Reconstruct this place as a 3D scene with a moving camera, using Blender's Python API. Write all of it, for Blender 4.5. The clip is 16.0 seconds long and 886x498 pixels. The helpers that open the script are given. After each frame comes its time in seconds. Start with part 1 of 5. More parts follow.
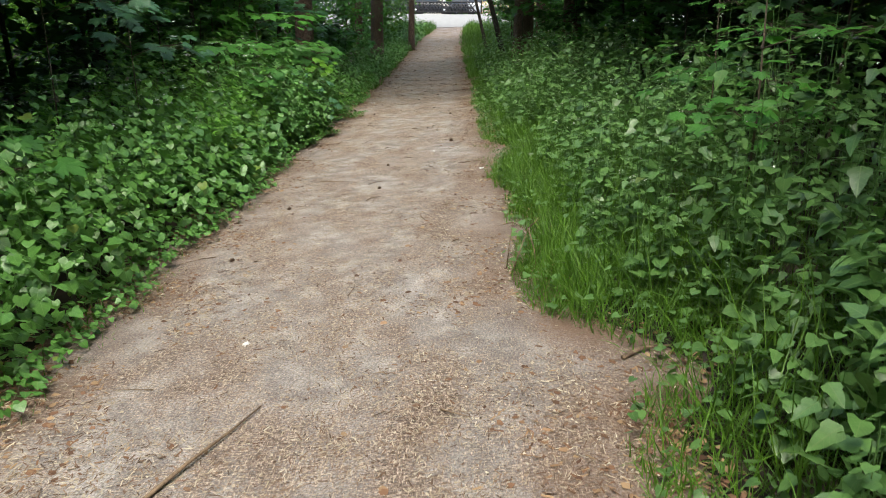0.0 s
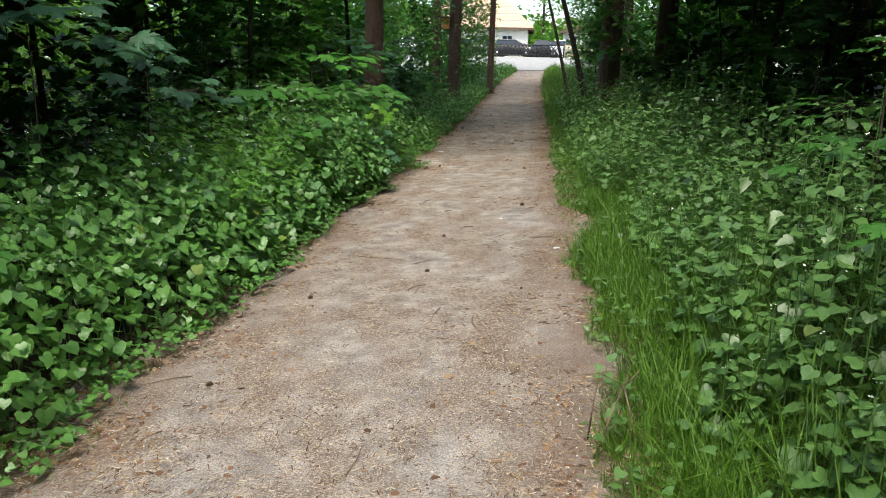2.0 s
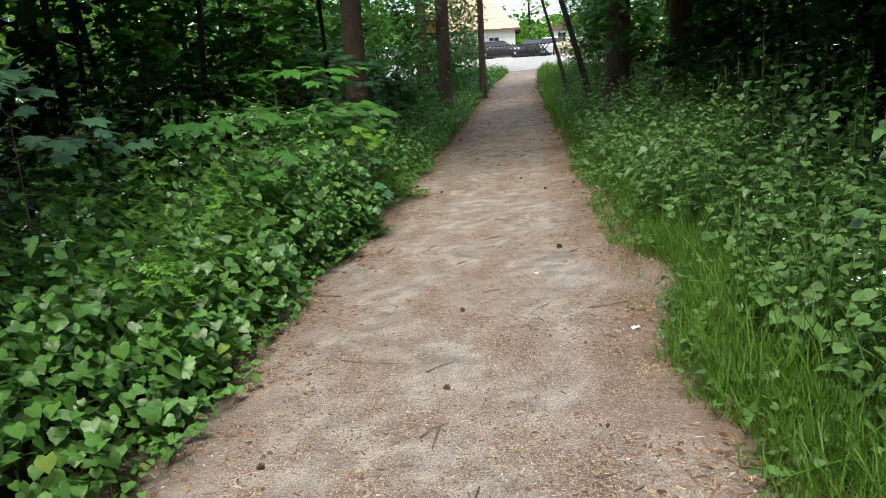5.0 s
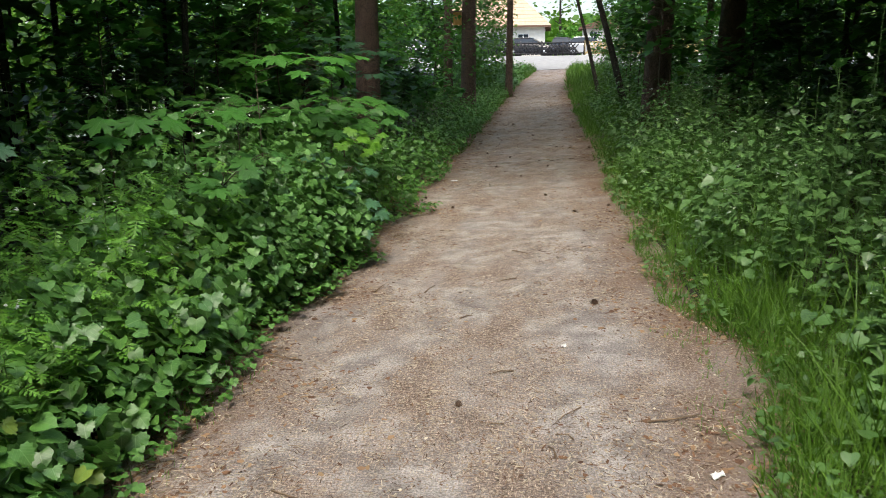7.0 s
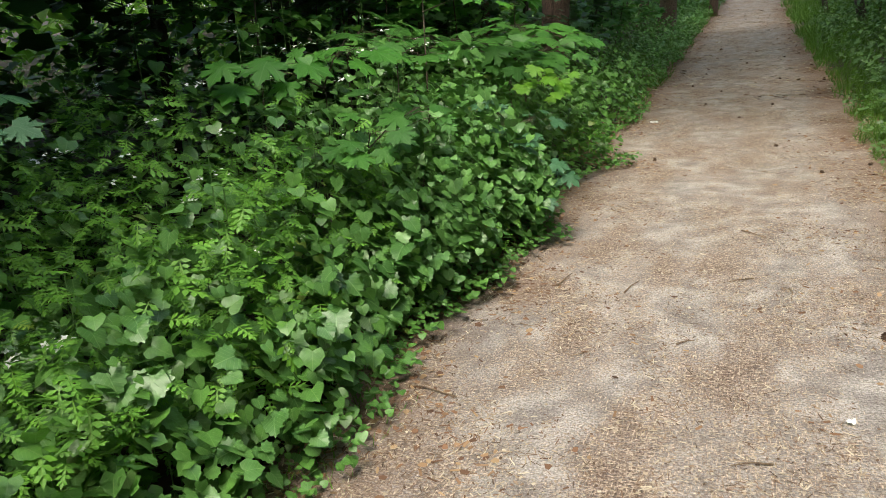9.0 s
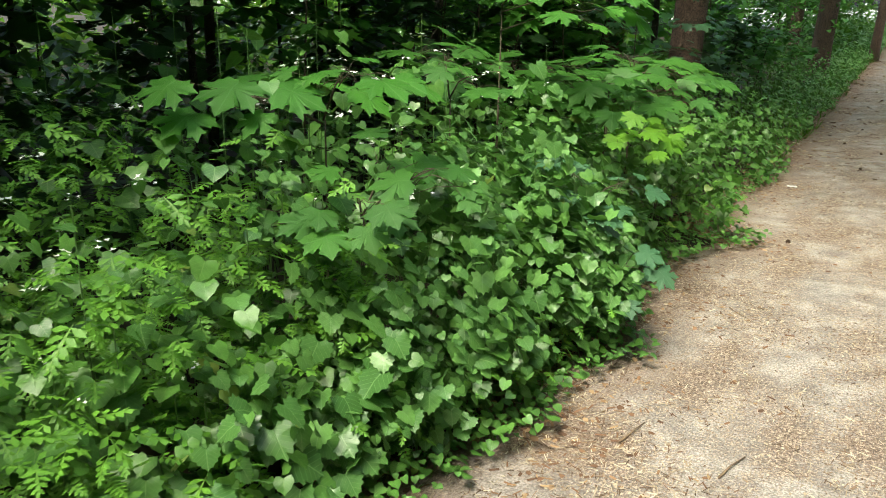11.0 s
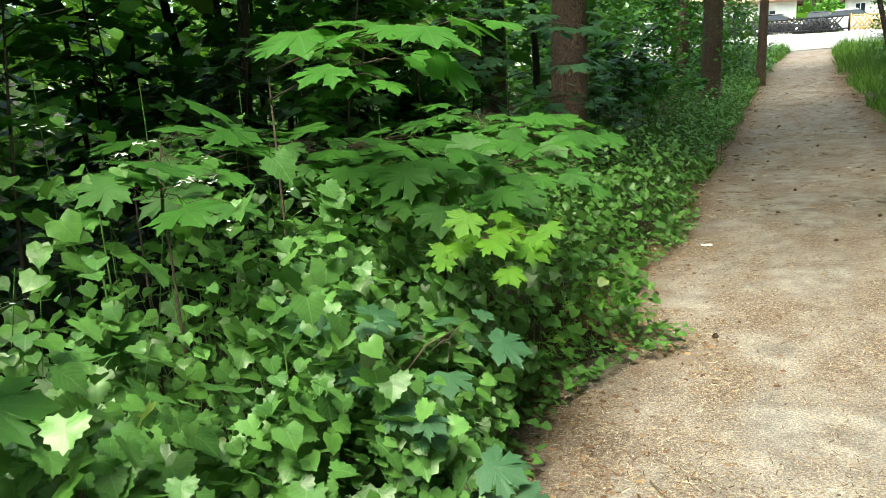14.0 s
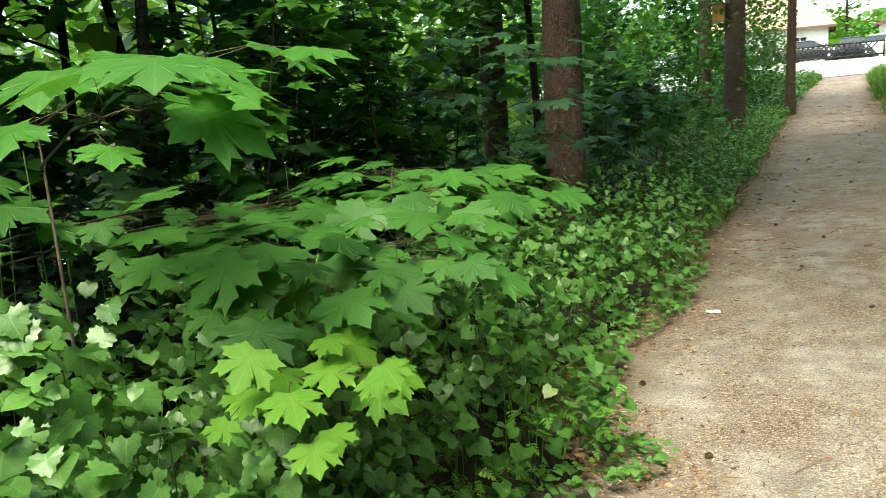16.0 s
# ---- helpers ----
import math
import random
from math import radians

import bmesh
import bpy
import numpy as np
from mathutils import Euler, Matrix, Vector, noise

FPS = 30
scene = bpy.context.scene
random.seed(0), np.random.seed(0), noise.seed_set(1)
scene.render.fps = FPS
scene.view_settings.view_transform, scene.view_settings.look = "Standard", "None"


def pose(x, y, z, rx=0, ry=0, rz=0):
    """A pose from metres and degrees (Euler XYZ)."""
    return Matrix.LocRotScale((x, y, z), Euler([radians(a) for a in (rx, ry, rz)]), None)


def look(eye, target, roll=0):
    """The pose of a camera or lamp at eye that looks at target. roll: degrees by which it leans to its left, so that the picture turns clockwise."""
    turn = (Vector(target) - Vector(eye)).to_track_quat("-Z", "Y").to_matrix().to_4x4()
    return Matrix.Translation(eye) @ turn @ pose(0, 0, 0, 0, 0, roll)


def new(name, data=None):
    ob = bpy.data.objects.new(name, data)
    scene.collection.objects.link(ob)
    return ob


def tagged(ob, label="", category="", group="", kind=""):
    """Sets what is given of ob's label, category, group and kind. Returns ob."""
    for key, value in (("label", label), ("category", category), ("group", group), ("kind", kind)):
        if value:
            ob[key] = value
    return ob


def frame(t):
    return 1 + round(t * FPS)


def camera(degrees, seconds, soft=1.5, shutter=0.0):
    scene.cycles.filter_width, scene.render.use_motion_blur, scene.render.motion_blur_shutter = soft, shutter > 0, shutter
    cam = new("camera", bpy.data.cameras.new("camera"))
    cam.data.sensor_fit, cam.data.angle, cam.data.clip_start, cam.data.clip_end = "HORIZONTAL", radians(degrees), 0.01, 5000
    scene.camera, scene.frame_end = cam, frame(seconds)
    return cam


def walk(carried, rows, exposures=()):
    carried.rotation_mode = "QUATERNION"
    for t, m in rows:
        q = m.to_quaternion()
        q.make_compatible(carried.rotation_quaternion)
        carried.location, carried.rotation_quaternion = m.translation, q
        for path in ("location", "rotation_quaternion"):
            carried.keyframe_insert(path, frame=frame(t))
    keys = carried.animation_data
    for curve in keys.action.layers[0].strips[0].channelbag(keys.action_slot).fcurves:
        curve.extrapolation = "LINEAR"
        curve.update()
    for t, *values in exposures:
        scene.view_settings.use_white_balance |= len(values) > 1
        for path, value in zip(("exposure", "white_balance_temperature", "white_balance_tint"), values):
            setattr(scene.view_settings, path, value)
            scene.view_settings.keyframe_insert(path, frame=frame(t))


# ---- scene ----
# A forest path between banks of weeds and maple saplings, leading up to a road with a fence.
cam = camera(61.5, 16.0, soft=0.5, shutter=0.15)
PATH = [
    (0, (0.666, -2.570, 1.395), (0.647, -0.655, 0.819), 0.20),
    (0.5, (0.758, -2.245, 1.408), (0.662, -0.310, 0.912), 1.83),
    (1, (0.756, -1.874, 1.404), (0.699, 0.070, 0.938), 0.32),
    (1.5, (0.780, -1.501, 1.397), (0.635, 0.437, 0.924), -1.49),
    (2, (0.718, -1.168, 1.431), (0.500, 0.762, 0.953), 1.19),
    (2.5, (0.717, -0.818, 1.410), (0.490, 1.089, 0.851), 1.14),
    (3, (0.660, -0.477, 1.382), (0.438, 1.449, 0.890), -2.00),
    (3.5, (0.570, -0.185, 1.383), (0.283, 1.719, 0.843), -0.49),
    (4, (0.517, 0.137, 1.382), (0.208, 2.042, 0.859), -0.21),
    (4.5, (0.413, 0.469, 1.423), (0.168, 2.387, 0.913), -2.60),
    (4.7, (0.418, 0.582, 1.415), (0.194, 2.517, 0.960), -3.52),
    (6.8, (0.385, 1.969, 1.424), (0.168, 3.882, 0.883), -1.77),
    (7, (0.373, 2.116, 1.417), (0.104, 4.041, 0.945), -0.73),
    (7.5, (0.306, 2.451, 1.415), (-0.037, 4.337, 0.846), -0.90),
    (8, (0.187, 2.759, 1.404), (-0.278, 4.626, 0.857), -2.68),
    (8.2, (0.160, 2.859, 1.423), (-0.383, 4.691, 0.832), -3.11),
    (10.3, (-0.084, 4.062, 1.421), (-1.046, 5.686, 0.760), 0.95),
    (10.5, (-0.096, 4.205, 1.405), (-1.134, 5.801, 0.792), 1.11),
    (11, (-0.120, 4.508, 1.394), (-1.098, 6.144, 0.787), 1.70),
    (11.5, (-0.210, 4.822, 1.354), (-1.211, 6.466, 0.812), 0.25),
    (12, (-0.243, 5.058, 1.346), (-1.279, 6.660, 0.746), -0.89),
    (12.5, (-0.267, 5.346, 1.361), (-1.334, 6.969, 0.884), 2.03),
    (13, (-0.287, 5.575, 1.354), (-1.267, 7.249, 0.866), 0.07),
    (13.5, (-0.320, 5.803, 1.379), (-1.205, 7.541, 0.935), -1.32),
    (14, (-0.332, 6.040, 1.388), (-1.151, 7.802, 0.914), -3.13),
    (14.5, (-0.199, 6.252, 1.429), (-1.032, 8.042, 1.113), -1.79),
    (15, (-0.205, 6.566, 1.413), (-0.767, 8.439, 0.993), -1.91),
    (15.5, (-0.243, 6.867, 1.411), (-0.933, 8.708, 1.042), -3.13),
    (16, (-0.235, 7.067, 1.387), (-1.137, 8.811, 1.005), -4.36),
]
walk(cam, [(t, look(eye, target, roll)) for t, eye, target, roll in PATH],
     exposures=[(0.0, 1.36, 6620, 4), (4.5, 1.34, 6620, 5), (7.0, 1.26, 6650, 7), (7.5, 1.46, 6700, 9), (8.2, 1.4, 6750, 7), (10.5, 1.95, 7100, -1), (13.0, 1.98, 7200, -7), (14.5, 2.02, 7200, -7), (16.0, 2.08, 7300, -7)])

# ---- light ----
world = bpy.data.worlds.new("sky")
scene.world = world
world.use_nodes = True
wn = world.node_tree.nodes
sky = wn.new("ShaderNodeTexSky")
sky.sky_type = 'NISHITA'
sky.sun_disc = False
sky.sun_elevation = radians(64)
sky.sun_rotation = radians(188)
sky.air_density, sky.dust_density, sky.ozone_density = 1.0, 3.0, 1.0
world.node_tree.links.new(sky.outputs[0], wn["Background"].inputs[0])
wn["Background"].inputs[1].default_value = 0.15
sun = new("sun", bpy.data.lights.new("sun", 'SUN'))
sun.data.energy = 1.25
sun.data.angle = radians(25)
sun.data.color = (1.0, 0.95, 0.87)
sun.rotation_euler = (radians(26), 0, radians(-8))

# ---- lie of the land ----
def land(x, y):
    """Height of the ground: it falls to the left across the path and rises towards the road."""
    x, y = np.asarray(x, float), np.asarray(y, float)
    up = np.where(y > 10, 0.00093 * (np.clip(y, 10, 46) - 10) ** 2, 0) + 0.0645 * (np.clip(y, 46, 62) - 46)
    return 0.236 * np.tanh(x / 3) * np.clip((60 - y) / 30, 0, 1) + up


def centre(y):
    return 0.7 * (np.clip(np.asarray(y, float) - 26, 0, 20) / 20) ** 2


def wobble(y, k=0.0):
    y = np.asarray(y, float)
    return 0.035 * np.sin(2.1 * y + k) + 0.03 * np.sin(4.7 * y + 2 * k + 1) + 0.015 * np.sin(11.3 * y + k)


def left_edge(y):
    y = np.asarray(y, float)
    return centre(y) - 1.2 - 0.14 * np.exp(-((y - 6.1) / 0.5) ** 2) - 0.1 * np.exp(-((y - 10.8) / 0.6) ** 2) - 0.12 * np.exp(-((y - 8.9) / 0.6) ** 2) + wobble(y, 0.4) + 0.2 * np.exp(-((y - 7.55) / 0.22) ** 2) + 0.32 * np.exp(-((y - 9.75) / 0.24) ** 2)


def right_edge(y):
    y = np.asarray(y, float)
    return centre(y) + 1.12 + wobble(y, 2.2) + 0.38 * np.exp(-((y - 0.1) / 0.42) ** 2) + 0.12 * np.exp(-((y + 0.9) / 0.6) ** 2) + 0.25 * np.exp(-((y - 5.3) / 0.48) ** 2)


def patchy(x, y, scale, seed):
    """Smooth noise between 0 and 1 over the plan."""
    r = np.random.default_rng(seed)
    out = np.zeros_like(np.asarray(x, float))
    for i in range(6):
        a, p, f = r.uniform(0, math.tau), r.uniform(0, math.tau), r.uniform(0.6, 1.6) / scale
        out = out + np.sin((x * math.cos(a) + y * math.sin(a)) * f * math.tau + p)
    return np.clip(0.5 + out / 6, 0, 1)


# ---- materials ----
def material(name):
    m = bpy.data.materials.new(name)
    m.use_nodes = True
    n, l = m.node_tree.nodes, m.node_tree.links
    return m, n, l, n["Principled BSDF"]


def ramp(n, l, fac, stops):
    r = n.new("ShaderNodeValToRGB")
    while len(r.color_ramp.elements) < len(stops):
        r.color_ramp.elements.new(0.5)
    for e, (p, c) in zip(r.color_ramp.elements, stops):
        e.position, e.color = p, (*c, 1)
    l.new(fac, r.inputs[0])
    return r.outputs[0]


def mixed(n, l, fac, a, b, mode='MIX'):
    m = n.new("ShaderNodeMix")
    m.data_type, m.blend_type = 'RGBA', mode
    for s, v in ((m.inputs[0], fac), (m.inputs[6], a), (m.inputs[7], b)):
        if isinstance(v, (int, float)):
            s.default_value = v
        elif isinstance(v, tuple):
            s.default_value = (*v, 1)
        else:
            l.new(v, s)
    return m.outputs[2]


def sum_of(n, l, op, a, b):
    m = n.new("ShaderNodeMath")
    m.operation = op
    for s, v in ((m.inputs[0], a), (m.inputs[1], b)):
        if isinstance(v, (int, float)):
            s.default_value = v
        else:
            l.new(v, s)
    return m.outputs[0]


def noise_at(n, l, scale, detail=4.0, stretch=None, turn=0.0):
    co = n.new("ShaderNodeTexCoord").outputs["Object"]
    if stretch:
        mp = n.new("ShaderNodeMapping")
        mp.inputs["Scale"].default_value = stretch
        mp.inputs["Rotation"].default_value = (0, 0, turn)
        l.new(co, mp.inputs[0])
        co = mp.outputs[0]
    t = n.new("ShaderNodeTexNoise")
    t.inputs["Scale"].default_value, t.inputs["Detail"].default_value = scale, detail
    l.new(co, t.inputs["Vector"])
    return t.outputs[0]


def relief(n, l, bsdf, height, strength=0.5, distance=0.01):
    b = n.new("ShaderNodeBump")
    b.inputs["Strength"].default_value, b.inputs["Distance"].default_value = strength, distance
    l.new(height, b.inputs["Height"])
    l.new(b.outputs[0], bsdf.inputs["Normal"])


def leaf_material(name, dark, light, vein, rough=0.44, through_light=0.22, palmate=False):
    """Leaf with midrib and side veins, its tint varied leaf by leaf, some light passing through."""
    m, n, l, b = material(name)
    at = n.new("ShaderNodeAttribute")
    at.attribute_name = "tint"
    info = n.new("ShaderNodeObjectInfo")
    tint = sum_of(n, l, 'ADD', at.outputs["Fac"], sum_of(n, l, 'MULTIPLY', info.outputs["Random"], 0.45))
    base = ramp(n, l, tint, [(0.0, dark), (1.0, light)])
    co = n.new("ShaderNodeAttribute")
    co.attribute_name = "blade"
    sep = n.new("ShaderNodeSeparateXYZ")
    l.new(co.outputs["Vector"], sep.inputs[0])
    ax = sum_of(n, l, 'ABSOLUTE', sep.outputs[0], 0)
    rib = sum_of(n, l, 'LESS_THAN', ax, 0.018)
    side = sum_of(n, l, 'FRACT', sum_of(n, l, 'MULTIPLY', sum_of(n, l, 'SUBTRACT', sep.outputs[1], sum_of(n, l, 'MULTIPLY', ax, 0.8)), 6.0), 0)
    line = sum_of(n, l, 'LESS_THAN', side, 0.1)
    if palmate:
        ray = sum_of(n, l, 'ARCTAN2', sep.outputs[0], sum_of(n, l, 'ADD', sep.outputs[1], 0.02))
        near_ray = sum_of(n, l, 'ABSOLUTE', sum_of(n, l, 'SUBTRACT', sum_of(n, l, 'FRACT', sum_of(n, l, 'ADD', sum_of(n, l, 'MULTIPLY', ray, 1.42), 0.5), 0), 0.5), 0)
        line = sum_of(n, l, 'LESS_THAN', near_ray, 0.035)
    veins = sum_of(n, l, 'MAXIMUM', rib, sum_of(n, l, 'MULTIPLY', line, 0.6))
    mottle = noise_at(n, l, 45, 4)
    crinkle = noise_at(n, l, 160, 3)
    spots = ramp(n, l, mottle, [(0.42, (0, 0, 0)), (0.62, (1, 1, 1))])
    base = mixed(n, l, sum_of(n, l, 'MULTIPLY', spots, 0.22), base, dark)
    base = mixed(n, l, sum_of(n, l, 'MULTIPLY', sum_of(n, l, 'GREATER_THAN', at.outputs["Fac"], 0.985), 0.5), base, (0.26, 0.28, 0.04))
    col = mixed(n, l, sum_of(n, l, 'MULTIPLY', veins, 0.32 if palmate else 0.6), base, vein)
    shine = sum_of(n, l, 'ADD', rough - 0.1, sum_of(n, l, 'MULTIPLY', mottle, 0.25))
    l.new(shine, b.inputs["Roughness"])
    l.new(col, b.inputs["Base Color"])
    b.inputs["Specular IOR Level"].default_value = 0.6
    relief(n, l, b, sum_of(n, l, 'SUBTRACT', sum_of(n, l, 'ADD', mottle, sum_of(n, l, 'MULTIPLY', crinkle, 0.25)), sum_of(n, l, 'MULTIPLY', veins, 0.15 if palmate else 0.5)), 0.6, 0.003)
    tr = n.new("ShaderNodeBsdfTranslucent")
    l.new(mixed(n, l, 0.4, col, (0.12, 0.30, 0.03)), tr.inputs[0])
    mx = n.new("ShaderNodeMixShader")
    mx.inputs[0].default_value = through_light
    l.new(b.outputs[0], mx.inputs[1])
    l.new(tr.outputs[0], mx.inputs[2])
    l.new(mx.outputs[0], n["Material Output"].inputs[0])
    return m


def plain_material(name, a, b2, rough=0.7, scale=8.0, metal=0.0, bump=0.3, stretch=None):
    m, n, l, b = material(name)
    f = noise_at(n, l, scale, 6, stretch)
    g = noise_at(n, l, scale * 7, 3, stretch)
    fac = sum_of(n, l, 'ADD', sum_of(n, l, 'MULTIPLY', f, 0.65), sum_of(n, l, 'MULTIPLY', g, 0.35))
    l.new(ramp(n, l, fac, [(0.38, a), (0.62, b2)]), b.inputs["Base Color"])
    b.inputs["Roughness"].default_value, b.inputs["Metallic"].default_value = rough, metal
    relief(n, l, b, fac, bump, 0.01)
    return m


def tinted_material(name, stops, rough=0.8):
    """Small scattered bits, each with a tint of its own."""
    m, n, l, b = material(name)
    at = n.new("ShaderNodeAttribute")
    at.attribute_name = "tint"
    l.new(ramp(n, l, at.outputs["Fac"], stops), b.inputs["Base Color"])
    b.inputs["Roughness"].default_value = rough
    return m


def path_material():
    m, n, l, b = material("trodden_path")
    broad = noise_at(n, l, 2.6, 5, (1, 0.5, 1))
    mid = noise_at(n, l, 5.5, 6)
    fine = noise_at(n, l, 90, 4)
    grit = ramp(n, l, noise_at(n, l, 120, 3), [(0.42, (0.62, 0.59, 0.57)), (0.58, (1.4, 1.4, 1.4))])
    n1 = noise_at(n, l, 34, 3, (1, 6, 1), 0.5)
    n2 = noise_at(n, l, 30, 3, (6, 1, 1), 0.3)
    n3 = noise_at(n, l, 36, 3, (1, 7, 1), 2.2)
    straw = sum_of(n, l, 'MAXIMUM', sum_of(n, l, 'MAXIMUM', n1, n2), n3)
    soil = ramp(n, l, mid, [(0.36, (0.235, 0.208, 0.194)), (0.5, (0.335, 0.306, 0.292)), (0.62, (0.46, 0.428, 0.412))])
    fibre = sum_of(n, l, 'ADD', sum_of(n, l, 'MULTIPLY', straw, 0.75), sum_of(n, l, 'MULTIPLY', fine, 0.25))
    needles = ramp(n, l, fibre, [(0.48, (0.085, 0.055, 0.04)), (0.56, (0.25, 0.182, 0.145)), (0.63, (0.54, 0.45, 0.362))])
    cover = sum_of(n, l, 'ADD', sum_of(n, l, 'MULTIPLY', sum_of(n, l, 'SUBTRACT', straw, 0.56), 9.0), sum_of(n, l, 'MULTIPLY', sum_of(n, l, 'SUBTRACT', broad, 0.44), 6.0))
    cl = n.new("ShaderNodeClamp")
    l.new(cover, cl.inputs[0])
    col = mixed(n, l, cl.outputs[0], soil, needles)
    col = mixed(n, l, 0.65, col, grit, 'MULTIPLY')
    # Brown of the edge litter and painted tree shade, mixed in by the tint.
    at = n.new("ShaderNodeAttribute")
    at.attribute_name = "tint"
    litter_and_shade = sum_of(n, l, 'MULTIPLY', at.outputs["Fac"], sum_of(n, l, 'ADD', 0.35, mid))
    col = mixed(n, l, litter_and_shade, col, (0.19, 0.11, 0.068))
    l.new(col, b.inputs["Base Color"])
    b.inputs["Roughness"].default_value = 0.9
    relief(n, l, b, sum_of(n, l, 'ADD', sum_of(n, l, 'MULTIPLY', straw, 1.2), fine), 1.0, 0.012)
    return m


def bark_material(name, dark, light, scale=1.0):
    m, n, l, b = material(name)
    co = n.new("ShaderNodeTexCoord").outputs["Object"]
    mp = n.new("ShaderNodeMapping")
    mp.inputs["Scale"].default_value = (10 * scale, 10 * scale, 1.2 * scale)
    warp = n.new("ShaderNodeVectorMath")
    wob = n.new("ShaderNodeTexNoise")
    wob.inputs["Scale"].default_value = 7.0
    l.new(co, wob.inputs["Vector"])
    warp.operation = 'MULTIPLY_ADD'
    warp.inputs[1].default_value = (0.22, 0.22, 0.7)
    l.new(wob.outputs["Color"], warp.inputs[0])
    l.new(co, warp.inputs[2])
    l.new(warp.outputs[0], mp.inputs[0])
    v = n.new("ShaderNodeTexVoronoi")
    v.feature = 'DISTANCE_TO_EDGE'
    l.new(mp.outputs[0], v.inputs["Vector"])
    f = noise_at(n, l, 9, 6, (1, 1, 0.3))
    plate = ramp(n, l, sum_of(n, l, 'ADD', v.outputs["Distance"], sum_of(n, l, 'MULTIPLY', noise_at(n, l, 30, 4, (1, 1, 0.25)), 0.12)), [(0.04, (0, 0, 0)), (0.22, (1, 1, 1))])
    col = mixed(n, l, f, dark, light)
    col = mixed(n, l, plate, tuple(0.35 * c for c in dark), col)
    l.new(col, b.inputs["Base Color"])
    b.inputs["Roughness"].default_value = 0.9
    relief(n, l, b, sum_of(n, l, 'ADD', plate, f), 0.9, 0.03)
    return m


M_MUSTARD = leaf_material("heart_leaf", (0.014, 0.060, 0.011), (0.125, 0.30, 0.056), (0.18, 0.34, 0.095), 0.36)
# Paler heart leaf, also lightened to paint the better-lit stretch of bank.
M_MUSTARD_PALE = leaf_material("pale_heart_leaf", (0.03, 0.11, 0.022), (0.165, 0.365, 0.088), (0.22, 0.40, 0.14), 0.36)
M_NETTLE = leaf_material("nettle_leaf", (0.014, 0.058, 0.012), (0.125, 0.255, 0.066), (0.16, 0.26, 0.085), 0.36)
M_CHERVIL = leaf_material("feathery_leaf", (0.045, 0.16, 0.016), (0.16, 0.39, 0.04), (0.17, 0.32, 0.05), 0.5)
M_MAPLE = leaf_material("maple_leaf", (0.022, 0.095, 0.016), (0.09, 0.28, 0.034), (0.13, 0.28, 0.08), 0.45, 0.33, True)
M_MAPLE_PALE = leaf_material("pale_maple_leaf", (0.04, 0.17, 0.02), (0.105, 0.33, 0.038), (0.19, 0.38, 0.13), 0.42, 0.36, True)
M_MAPLE_YOUNG = leaf_material("young_maple_leaf", (0.07, 0.22, 0.018), (0.2, 0.44, 0.03), (0.24, 0.42, 0.09), 0.4, 0.38, True)
# Darker copy of the maple leaf; the deep wood's shade is in its colour.
M_MAPLE_SHADED = leaf_material("shaded_maple_leaf", (0.010, 0.038, 0.010), (0.036, 0.11, 0.026), (0.07, 0.14, 0.045), 0.5, 0.2, True)
M_MAPLE_BLUE = leaf_material("blue_green_maple_leaf", (0.024, 0.088, 0.036), (0.072, 0.19, 0.085), (0.12, 0.23, 0.12), 0.38, 0.2, True)
M_CROWN = leaf_material("crown_leaf", (0.05, 0.14, 0.015), (0.15, 0.31, 0.03), (0.15, 0.3, 0.05), 0.45, 0.45)
M_GRASS = leaf_material("grass_blade", (0.028, 0.095, 0.006), (0.115, 0.25, 0.012), (0.12, 0.26, 0.05), 0.5)
M_NEEDLES = tinted_material("dry_needles", [(0.0, (0.08, 0.05, 0.03)), (0.3, (0.22, 0.135, 0.09)), (0.6, (0.36, 0.28, 0.20)), (0.85, (0.50, 0.42, 0.31)), (1.0, (0.66, 0.6, 0.48))])
M_LITTER = tinted_material("dead_leaf", [(0.0, (0.09, 0.045, 0.026)), (0.5, (0.22, 0.115, 0.062)), (1.0, (0.40, 0.27, 0.15))])
M_PETAL = plain_material("white_petal", (0.72, 0.74, 0.7), (0.82, 0.83, 0.8), 0.6)
M_STEM = plain_material("green_stem", (0.07, 0.16, 0.04), (0.14, 0.26, 0.07), 0.6, 20)
M_WOODY = plain_material("thin_bark", (0.045, 0.035, 0.025), (0.12, 0.09, 0.06), 0.85, 15, 0, 0.6, (1, 1, 0.3))
M_TWIG = plain_material("dead_twig", (0.09, 0.06, 0.04), (0.27, 0.19, 0.12), 0.85, 18)
M_SOIL = plain_material("forest_floor", (0.014, 0.010, 0.007), (0.05, 0.034, 0.021), 0.95, 3.0, 0, 0.8)
M_PATH = path_material()
M_PINE = bark_material("pine_bark", (0.11, 0.068, 0.052), (0.27, 0.175, 0.135))
M_BARK = bark_material("smooth_bark", (0.04, 0.032, 0.025), (0.11, 0.085, 0.06), 1.6)
M_ASPHALT = plain_material("pale_asphalt", (0.30, 0.29, 0.27), (0.40, 0.39, 0.37), 0.9, 2.5)
M_WOODFENCE = plain_material("dark_fence_wood", (0.012, 0.012, 0.016), (0.03, 0.028, 0.03), 0.6, 12)
M_LATTICE = plain_material("yellow_lattice_wood", (0.42, 0.30, 0.12), (0.55, 0.42, 0.2), 0.7, 12)
M_WALL = plain_material("white_render", (0.72, 0.69, 0.62), (0.82, 0.79, 0.72), 0.9, 3)
M_TILE = plain_material("orange_roof_tile", (0.58, 0.35, 0.22), (0.72, 0.50, 0.36), 0.8, 9)
M_DARKWOOD = plain_material("brown_eaves", (0.12, 0.07, 0.045), (0.2, 0.12, 0.08), 0.8, 9)
